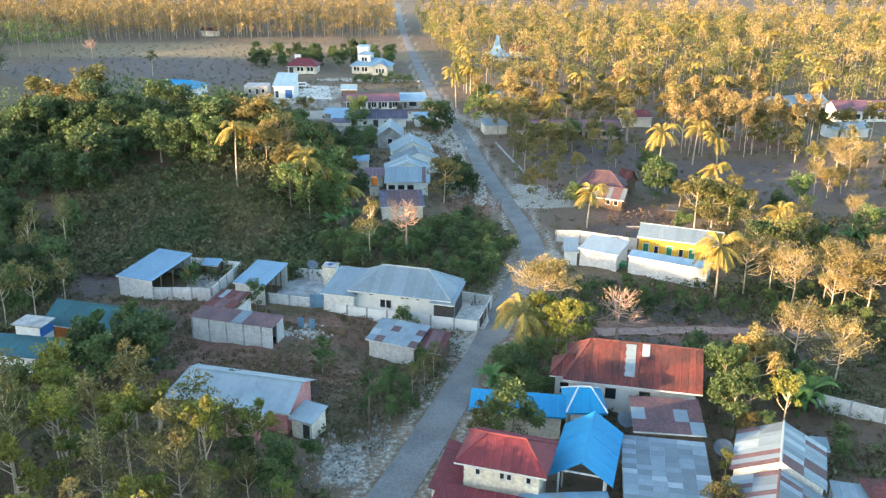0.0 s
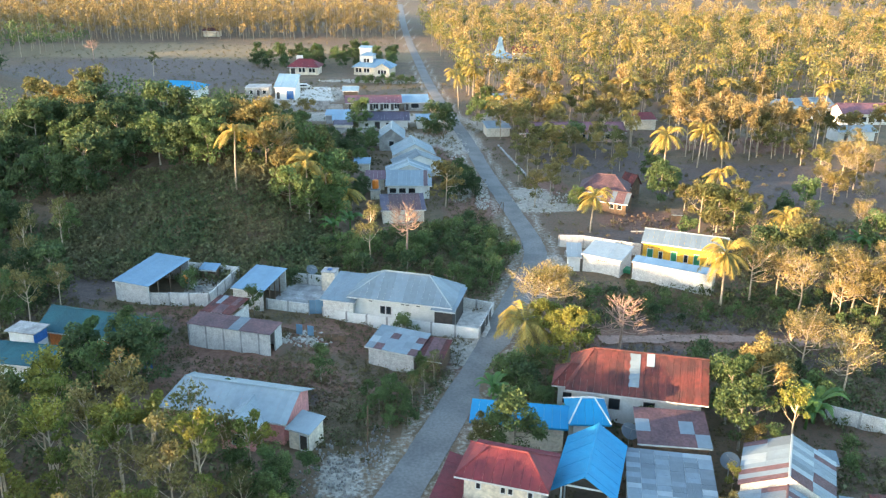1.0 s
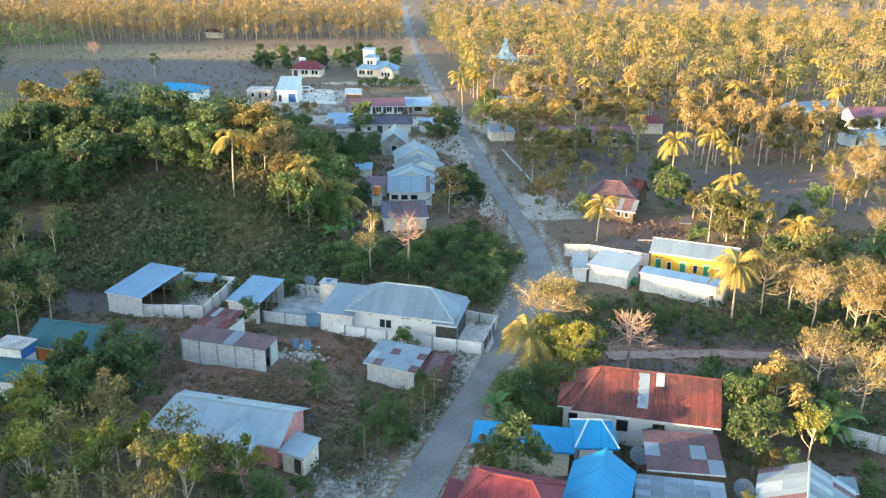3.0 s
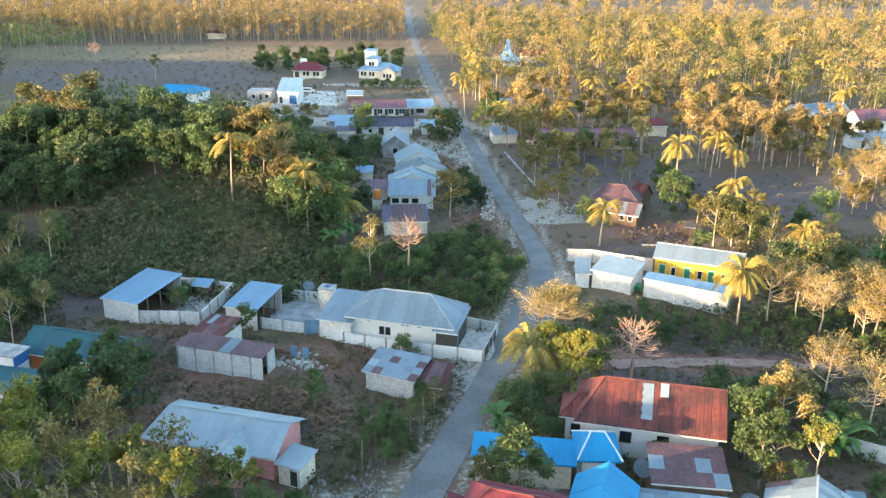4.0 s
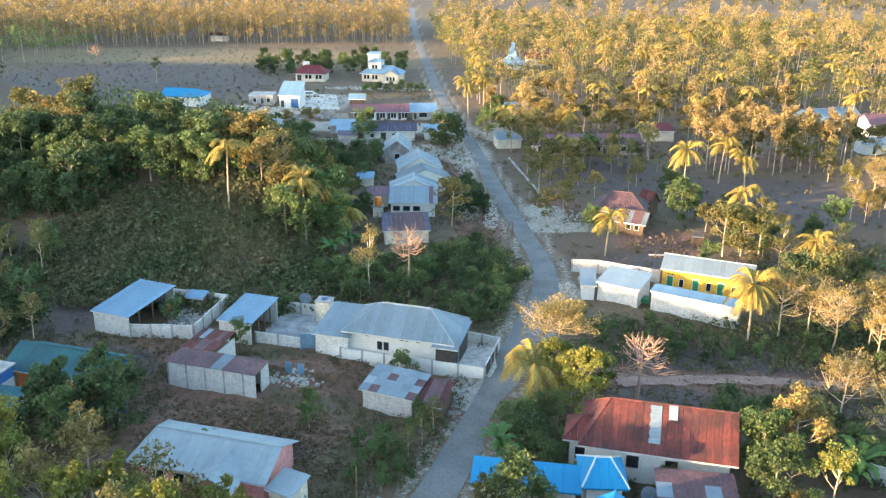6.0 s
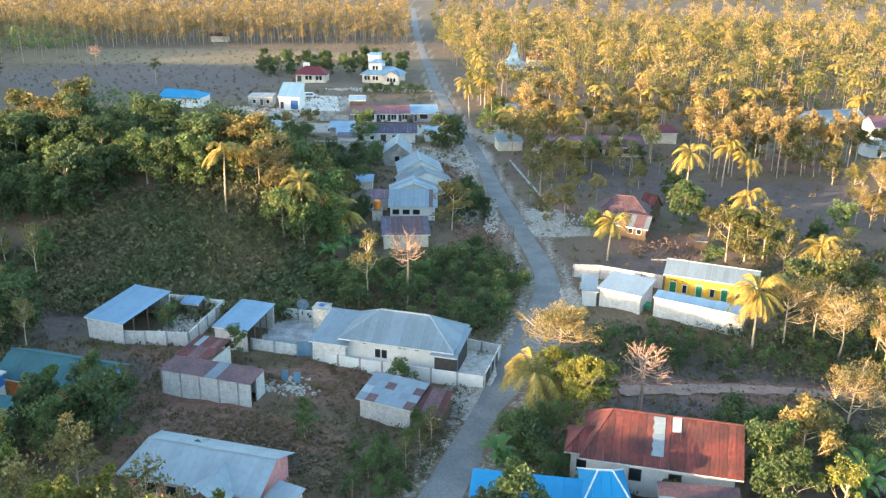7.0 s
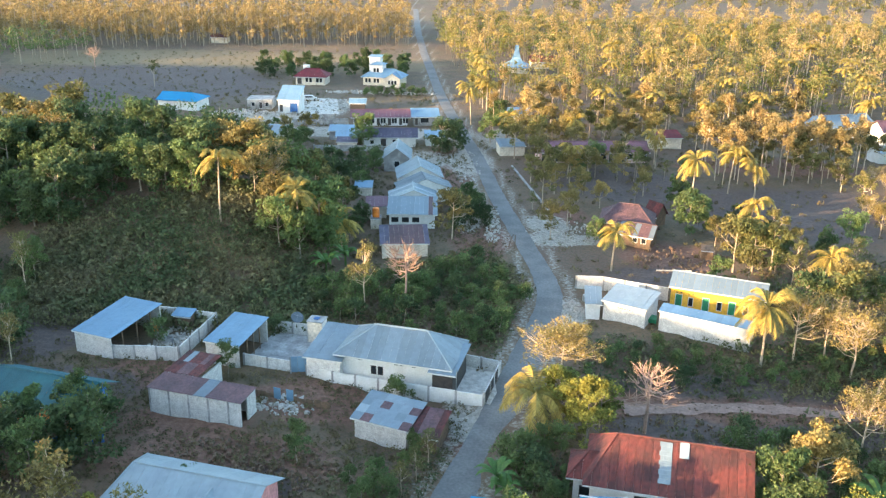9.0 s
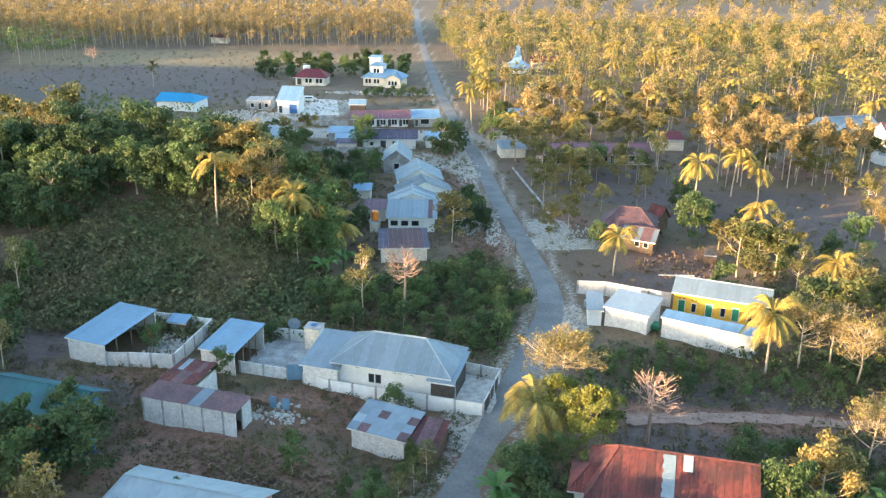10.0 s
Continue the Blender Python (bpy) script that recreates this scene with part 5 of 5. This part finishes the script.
# single trees that stand out
for x, y, h, v in ((-42.8, 157.4, 11.0, 0), (-29.2, 156.4, 9.2, 1), (8.6, 106.4, 5.0, 2), (39.0, 124.6, 8.6, 3), (50.9, 175.4, 7.6, 4), (49.0, 170.2, 5.4, 5), (23.8, 159.2, 6.6, 6),
                   (43.9, 190.9, 11.7, 7), (56.1, 208.4, 9.4, 8), (44.4, 234.0, 7.0, 9), (21.4, 218.5, 6.8, 11), (25.3, 249.3, 7.6, 10), (-2.4, 276.0, 10.5, 12), (2.2, 288.0, 10.0, 13), (-23.4, 164.6, 5.0, 14),
                   (56.5, 152.0, 6.0, 15), (7.6, 254.0, 6.8, 16), (61.0, 205.0, 7.0, 17), (107, 264, 11, 24), (60, 330, 15, 18), (66, 336, 14, 19), (84, 372, 16, 20), (104, 396, 16, 21), (48, 352, 15, 22), (124, 360, 15, 23)):
    palm(x, y, h, v, crown=1.3 if h == 5.0 else 1.05 if h < 8 else 1.2)
for x, y, k, v, s in ((20.8, 107.6, "bare", 0, 1.0), (44.1, 127.1, "dry", 3, 1.35), (-15.8, 138.8, "sparse", 0, 1.05),
                      (-4.0, 172.0, "gold", 0, 1.12), (35.0, 93.6, "gold", 1, 0.68), (42.9, 102.1, "dry", 0, 1.0), (46.3, 97.2, "dry", 1, 1.1),
                      (49.8, 122.3, "dry", 2, 0.98), (54.9, 123.0, "sparse", 1, 0.98), (57.3, 121.6, "dry", 0, 1.12), (60.4, 120.4, "gold", 2, 1.05), (64.0, 118.0, "dry", 1, 1.15), (53.0, 136.0, "olive", 0, 0.95),
                      (66.9, 167.6, "shade", 1, 0.98), (44.6, 160.0, "olive", 1, 0.52), (48.0, 160.6, "olive", 3, 0.56), (51.0, 160.2, "olive", 2, 0.5),
                      (9.4, 236.0, "olive", 1, 0.95), (14.2, 195.3, "olive", 0, 1.02), (18.3, 182.6, "olive", 3, 0.78), (84.5, 193.4, "dry", 1, 1.1), (86.8, 192.2, "dry", 2, 1.15), (78.0, 181.0, "gold", 1, 0.7),
                      (30.4, 91.0, "shade", 0, 0.38), (30.4, 85.6, "shade", 2, 0.36), (31.6, 84.2, "gold", 0, 0.42), (8.6, 93.4, "bush", 1, 1.1), (5.6, 97.4, "bush", 2, 0.9), (7.2, 94.8, "bush", 0, 0.9), (5.6, 82.6, "shade", 3, 0.5), (35.4, 84.0, "grove", 1, 0.72), (33.4, 83.6, "shade", 1, 0.48), (20.6, 88.4, "shade", 3, 0.42),
                      (3.6, 83.0, "shade", 1, 0.64), (2.0, 83.2, "olive", 2, 0.5), (10.8, 94.6, "shade", 0, 0.4), (4.6, 99.6, "bush", 0, 1.2), (6.8, 100.0, "bush", 2, 1.3), (8.0, 98.4, "shade", 3, 0.4), (17.0, 98.6, "bush", 1, 1.2), (9.2, 91.2, "shade", 2, 0.5), (7.6, 96.6, "bush", 1, 1.35), (12.6, 106.2, "lime", 2, 0.68), (15.2, 106.0, "lime", 0, 0.6), (13.4, 102.6, "lime", 3, 0.55), (11.0, 109.0, "lime", 1, 0.6), (10.6, 101.4, "shade", 1, 0.5),
                      (8.8, 101.0, "shade", 0, 0.5), (-17.8, 98.6, "shade", 0, 0.56), (-27.0, 91.6, "shade", 2, 0.46), (-19.0, 75.4, "shade", 0, 0.62), (-16.0, 78.2, "shade", 3, 0.42)):
    grow(k, v, x, y, s)
for x, y, k, v, s in ((-30.6, 117.2, "shade", 1, 0.55), (-8.4, 113.2, "bush", 2, 1.1), (-44.6, 104.6, "shade", 2, 0.75), (-39.6, 97.6, "lush", 3, 0.6), (-47.4, 99.0, "shade", 0, 0.85), (-43.0, 126.0, "bush", 0, 1.1), (-27.2, 129.8, "bush", 1, 0.9),
                      (-9.4, 239.0, "lush", 0, 0.82), (-6.2, 240.4, "lush", 2, 0.72), (-158.0, 372.0, "bare", 1, 1.3), (-118, 330, "sparse", 1, 0.9), (-30.0, 243.0, "green", 1, 0.5),
                      (14.4, 174.0, "olive", 1, 0.78), (22.6, 172.6, "green", 1, 0.55), (40.6, 178.4, "green", 0, 0.8), (37.0, 206, "olive", 2, 0.6), (26.8, 76.2, "grove", 1, 0.5), (24.6, 69.4, "gold", 1, 0.55),
                      (-23.6, 77.0, "sparse", 1, 0.8), (-27.4, 77.6, "sparse", 2, 0.75), (-30.4, 79.6, "grove", 1, 0.7), (-21.4, 76.4, "grove", 2, 0.6), (-18.6, 70.6, "shade", 2, 0.7), (-93, 188, "olive", 0, 1.45), (-90.5, 192, "gold", 2, 1.3), (-80.6, 188, "olive", 1, 1.5), (-79.0, 180, "dry", 2, 1.15), (-36.0, 166.4, "dry", 1, 1.02), (-41.0, 171.0, "gold", 0, 1.25), (-46.0, 172.5, "gold", 1, 1.15), (-38.0, 172.0, "olive", 2, 1.15), (-29.0, 171.0, "olive", 3, 1.3), (-25.0, 172.0, "olive", 0, 1.05), (-31.8, 153.0, "green", 0, 1.0), (-28.4, 152.6, "green", 2, 0.7), (-33.0, 161.0, "gold", 2, 0.75), (-38.6, 164.0, "gold", 3, 0.72), (-27.0, 163.0, "gold", 1, 0.7), (88, 232, "olive", 1, 1.0), (96, 234, "olive", 3, 1.0), (103, 236, "gold", 2, 1.0), (112, 238, "olive", 0, 1.1), (80, 236, "olive", 2, 0.9), (-34.0, 158.0, "olive", 2, 0.8), (-24.6, 158.5, "green", 1, 0.8), (44.8, 152.4, "olive", 2, 0.8), (40.6, 152.8, "green", 2, 0.6), (58.0, 144.0, "gold", 1, 0.9)):
    grow(k, v, x, y, s)
grow("fan", 0, 11.6, 115.6, 1.12, stretch=1.2)
grow("bare", 1, -9.9, 140.4, 0.98, stretch=1.35)
banana(3.6, 95.2, 1.05), banana(41.0, 92.0, 1.5), banana(39.6, 90.6, 1.2), banana(4.4, 93.8, 0.8), banana(-24, 152, 1.3), banana(11.4, 88.6, 0.9), banana(13.2, 88.0, 0.8), banana(70, 148, 1.6), banana(-21.6, 157, 1.4)

# groups of trees: outline, spacing, most, kinds, sizes
WOODS = (
    ([(-108, 164), (-76, 158), (-60, 169), (-48, 164), (-40, 166), (-26, 158), (-24, 166), (-46, 180), (-62, 184), (-106, 178)], 4.6, 70, ("lush", "lush", "green", "green", "lush"), (0.85, 1.3)),
    ([(-92, 112), (-62, 108), (-60, 118), (-70, 146), (-112, 162), (-118, 140)], 4.2, 66, ("lush", "green", "sparse", "lush"), (0.4, 0.9)),
    ([(-56, 52), (-24, 52), (-24, 70), (-33, 80), (-42, 86), (-55, 84)], 3.3, 48, ("grove", "grove", "bush", "sparse", "grove", "grove"), (0.9, 1.3)),
    ([(-24, 54), (-14, 56), (-13, 67), (-19, 79), (-25, 79)], 3.2, 13, ("shade", "grove", "sparse"), (0.4, 0.7)),
    ([(-54, 84), (-44, 92), (-40, 100), (-47, 97)], 3.6, 9, ("lush", "green"), (0.6, 0.9)),
    ([(-20, 134), (3, 128), (9, 146), (1, 160), (-10, 150), (-26, 146)], 2.3, 80, ("bush",), (0.6, 1.2)),
    ([(-12, 86), (-6, 88), (-2.4, 101), (-3.4, 104), (-12, 96)], 2.2, 24, ("shade", "shade", "sparse"), (0.25, 0.5)),
    ([(15, 119), (60, 117), (62, 130), (40, 126), (27, 130), (15, 128)], 2.6, 80, ("bush",), (0.4, 0.85)),
    ([(43, 117), (58, 100), (84, 108), (90, 156), (62, 160), (48, 150), (44, 138)], 5.0, 22, ("sparse", "dry", "lush", "green"), (0.5, 0.9)),
    ([(28, 92), (46, 94), (44, 106), (30, 106)], 2.6, 26, ("bush",), (0.5, 1.1)),
    ([(30, 60), (60, 60), (62, 84), (40, 86)], 4.0, 16, ("bush",), (0.7, 1.3)),
    ([(12, 188), (22, 186), (44, 198), (52, 226), (20, 228), (8, 210)], 5.0, 16, ("olive", "gold", "sparse", "green"), (0.4, 0.7)),
    ([(12, 213), (40, 215), (46, 230), (14, 229)], 4.0, 18, ("olive", "gold", "green", "olive", "sparse"), (0.6, 0.95)),
    ([(8, 246), (40, 250), (44, 262), (6, 262)], 6.0, 8, ("olive", "gold", "olive"), (0.7, 1.0)),
    ([(-42, 318), (-16, 321), (-14, 329), (-42, 327)], 2.6, 26, ("bush",), (0.6, 1.0)),
    ([(44, 166), (60, 168), (58, 186), (44, 192)], 4.5, 12, ("green", "lush", "olive"), (0.4, 0.75)),
    ([(54, 212), (86, 222), (96, 230), (84, 244), (54, 236)], 3.6, 62, ("teak", "teak", "teak", "olive"), (0.8, 1.05)),
    ([(12, 240), (50, 246), (84, 262), (100, 280), (96, 300), (14, 300)], 7.0, 62, ("teak", "olive", "gold", "gold"), (0.75, 1.05)),
    ([(3, 252), (10, 252), (8, 330), (-4, 330)], 6.0, 12, ("olive", "teak", "green"), (0.6, 0.9)),
    ([(-30, 168), (-21, 170), (-24, 226), (-34, 226)], 4.0, 28, ("green", "lush"), (0.3, 0.6)),
    ([(-3.5, 176), (2.5, 178), (-1, 200), (-5, 198)], 3.0, 10, ("lush", "green"), (0.35, 0.55)),
    ([(-86, 352), (-30, 358), (-32, 400), (-92, 384)], 6.0, 55, ("lush", "green"), (0.45, 0.8)),
    ([(-60, 232), (-43, 232), (-46, 262), (-64, 262)], 4.5, 16, ("green", "olive"), (0.4, 0.7)),
    ([(60, 100), (110, 100), (130, 170), (96, 170), (90, 150)], 6.0, 40, ("olive", "gold", "green"), (0.7, 1.0)),
    ([(74, 172), (112, 168), (118, 216), (82, 222)], 6.5, 26, ("dry", "gold", "sparse", "olive"), (0.5, 0.85)),
    ([(50, 156), (62, 158), (66, 172), (52, 170)], 4.0, 8, ("lush", "green"), (0.3, 0.55)),
    ([(-66, 106), (-56, 112), (-58, 118), (-70, 116)], 4.0, 5, ("sparse",), (0.7, 0.9)),
)
for poly, gap_m, most, kinds, (lo, hi) in WOODS:
    for x, y in spots(poly, gap_m, most, rng):
        grow(rng.choice(kinds), rng.randrange(4), x, y, rng.uniform(lo, hi), stretch=rng.uniform(0.9, 1.15))


def palm_crown(rg, h, long):
    """Drooping fronds round the top of a far palm, as corners of triangles."""
    out = []
    for k in range(18):
        a, rise, fall = k * 2.4 + rg.uniform(-0.2, 0.2), rg.uniform(0.2, 1.9), rg.uniform(1.2, 2.3)
        ahead, side = np.array([math.cos(a), math.sin(a), 0]), np.array([-math.sin(a), math.cos(a), 0])
        spine = [ahead * long * f * (1 - 0.15 * f * f) + np.array([0, 0, h + rise * math.sin(min(1, f * 1.3) * 1.6) - fall * f * f]) for f in (0, 0.25, 0.5, 0.75, 1.0)]
        for i, (p, q) in enumerate(zip(spine, spine[1:])):
            w = (0.35, 0.75, 0.7, 0.45)[i]
            for sd in (-1, 1):
                out.append([p, q, p * 0.3 + q * 0.7 + side * sd * w + np.array([0, 0, -0.4 * w])])
                out.append([p, p * 0.5 + q * 0.5, p * 0.8 + q * 0.2 + side * sd * w * 0.9 + np.array([0, 0, -0.4 * w])])
    return np.array(out)


def wood_stuff(name, label, poly, gap_m, most, leaf, leaves, size, H, bole, spread, palms=False):
    """A far wood as one mesh: thin trunks and ragged crowns of leaf blades."""
    rg = np.random.default_rng(len(name) + most)
    examples = []
    for k in range(6):
        n = 9
        c = np.stack([rg.normal(0, spread * 0.5, n), rg.normal(0, spread * 0.5, n), rg.uniform(bole + 0.06, 0.97, n) * H], 1)
        q = palm_crown(rg, H * 0.86, spread) if palms else leaf_cloud(rg, c, rg.uniform(0.6, 1.15, n) * spread * 0.62, leaves, size, 0.9)
        examples.append(q)
    V, F, M, base = [], [], [], 0
    for x, y in spots(poly, gap_m, most, rng, clear=5.0):
        s, a, z = rng.uniform(0.75, 1.2), rng.uniform(0, 6.28), float(land(x, y))
        q = examples[rng.randrange(6)].reshape(-1, 3) * s
        q = np.stack([q[:, 0] * math.cos(a) - q[:, 1] * math.sin(a) + x, q[:, 0] * math.sin(a) + q[:, 1] * math.cos(a) + y, q[:, 2] + z], 1)
        n = len(q) // 3
        V.append(q); F += (np.arange(3 * n).reshape(n, 3) + base).tolist(); M.append(np.zeros(n, int)); base += 3 * n
        r, top = 0.2 * s, H * s * 0.86
        lx, ly = rng.uniform(-0.5, 0.5), rng.uniform(-0.5, 0.5)
        ring = [(x + r * math.cos(b), y + r * math.sin(b), z - 0.5) for b in (0, 2.1, 4.2)] + [(x + lx + 0.4 * r * math.cos(b), y + ly + 0.4 * r * math.sin(b), z + top) for b in (0, 2.1, 4.2)]
        V.append(np.array(ring)); F += (np.array([(0, 1, 4, 3), (1, 2, 5, 4), (2, 0, 3, 5)]) + base).tolist(); M.append(np.ones(3, int)); base += 6
    m = bpy.data.meshes.new(name)
    m.from_pydata(np.concatenate(V).tolist(), [], F)
    m.materials.append(leaf); m.materials.append(BARKP)
    m.polygons.foreach_set("material_index", np.concatenate(M).astype(np.int32))
    return tagged(new(name, m), label, "woods", kind="stuff")


wood_stuff("plantation", "far plantation of tall bare trunks with golden crowns", [(-290, 392), (-180, 428), (-100, 448), (-34, 460), (-40, 540), (-320, 540)], 4.8, 1150, LEAFY, 270, 0.55, 17, 0.06, 2.1)
wood_stuff("woods", "far mixed wood with golden and olive crowns", [(0, 300), (16, 300), (100, 296), (130, 262), (300, 420), (310, 545), (-28, 545), (-20, 440)], 9.5, 470, LEAFO, 330, 0.55, 12, 0.34, 2.9)
wood_stuff("tall_woods", "tall dry trees rising out of the far wood", [(0, 310), (90, 300), (140, 290), (300, 430), (300, 560), (-24, 560), (-16, 430)], 10.0, 330, LEAFY, 270, 0.5, 16, 0.42, 2.6)
wood_stuff("green_woods", "green crowns scattered through the far wood", [(0, 300), (90, 296), (140, 280), (300, 430), (300, 545), (-24, 545), (-16, 430)], 13.0, 220, LEAFL, 380, 0.55, 11, 0.2, 3.4)
wood_stuff("palm_woods", "coconut palms rising out of the far wood", [(6, 262), (60, 252), (140, 290), (290, 430), (290, 545), (-20, 545), (-10, 430)], 13.0, 190, PALML, 0, 0.5, 13, 0.4, 4.0, True)
wood_stuff("distant_woods", "distant hazy woods beyond the plantation", [(-500, 640), (500, 690), (700, 1000), (-700, 1000)], 17, 560, LEAFO, 140, 1.3, 13, 0.15, 5.0)
wood_stuff("hill_wood", "dense green wood on the back of the hill", [(-150, 176), (-106, 180), (-62, 186), (-48, 182), (-46, 192), (-62, 206), (-150, 226)], 5.0, 190, LEAFG, 1000, 0.46, 10.5, 0.12, 4.6)
# added on the out-of-view hill, to keep the sun off the village
wood_stuff("side_wood", "unseen wood added on an out-of-view hill to shade the village", [(-215, 236), (-160, 246), (-156, 300), (-210, 310)], 5.5, 110, LEAFD, 300, 0.75, 12, 0.15, 4.2)
wood_stuff("dark_woods", "dark wood at the edge of the burnt field", [(-330, 330), (-190, 372), (-175, 400), (-180, 416), (-320, 380)], 7, 260, LEAFG, 220, 0.6, 13, 0.25, 3.0)


def scrub(name, label, areas, mat, seed):
    """Low bushes and weeds as one mesh."""
    rg = np.random.default_rng(seed)
    examples = []
    for k in range(8):
        n = 4
        c = np.stack([rg.normal(0, 0.5, n), rg.normal(0, 0.5, n), rg.uniform(0.2, 0.7, n)], 1)
        examples.append(leaf_cloud(rg, c, rg.uniform(0.4, 0.75, n), 46, 0.29, 0.8))
    V, n_all = [], 0
    for poly, gap_m, most, (lo, hi) in areas:
        for x, y in spots(poly, gap_m, most, rng, margin=-0.6, clear=2.7):
            s, a = rng.uniform(lo, hi), rng.uniform(0, 6.28)
            q = examples[rng.randrange(8)].reshape(-1, 3) * s
            V.append(np.stack([q[:, 0] * math.cos(a) - q[:, 1] * math.sin(a) + x, q[:, 0] * math.sin(a) + q[:, 1] * math.cos(a) + y, q[:, 2] + float(land(x, y)) - 0.1], 1))
    V = np.concatenate(V)
    m = bpy.data.meshes.new(name)
    n = len(V) // 3
    m.from_pydata(V.tolist(), [], np.arange(3 * n).reshape(n, 3).tolist())
    m.materials.append(mat)
    return tagged(new(name, m), label, "scrub", kind="stuff")


scrub("scrub", "waist-high dry scrub and weeds on slopes and verges", (
    ([(-78, 130), (-24, 130), (-22, 150), (-40, 170), (-74, 164)], 0.95, 2600, (0.9, 2.1)),
    ([(-110, 100), (-58, 108), (-66, 146), (-110, 162)], 1.5, 700, (0.8, 2.0)),
    ([(15, 117), (64, 115), (64, 132), (26, 132), (15, 130)], 1.5, 420, (0.8, 1.7)),
    ([(-26, 132), (4, 125), (9, 150), (3, 166), (-14, 156), (-26, 150)], 1.4, 420, (0.8, 1.8)),
    ([(-60, 52), (-12, 52), (-12, 72), (-24, 80), (-58, 94)], 1.6, 500, (0.8, 1.7)),
    ([(-16, 84), (-3, 92), (-2, 106), (-12, 100)], 1.4, 80, (0.7, 1.3)),
    ([(40, 90), (90, 96), (96, 170), (50, 164), (44, 130)], 2.0, 620, (0.9, 1.9)),
    ([(30, 60), (70, 60), (70, 90), (42, 84)], 1.7, 260, (0.8, 1.6)),
    ([(3, 82), (30, 96), (60, 92), (60, 112), (20, 106), (6, 98)], 1.8, 260, (0.6, 1.3)),
), SCRUB, 5)
scrub("weeds", "low weeds and dry tufts scattered over open ground", (
    ([(-62, 86), (-12, 84), (0, 96), (4, 116), (-60, 122)], 0.9, 1300, (0.3, 0.85)),
    ([(0, 76), (44, 70), (60, 116), (8, 116)], 1.2, 500, (0.3, 0.9)),
    ([(-34, 156), (4, 158), (0, 250), (-44, 250)], 1.6, 520, (0.4, 1.1)),
    ([(-112, 60), (112, 60), (112, 330), (-112, 330)], 2.2, 2900, (0.4, 1.15)),
    ([(-200, 300), (-80, 300), (-34, 450), (-180, 410)], 3.6, 600, (0.4, 1.0)),
), TUFT, 6)
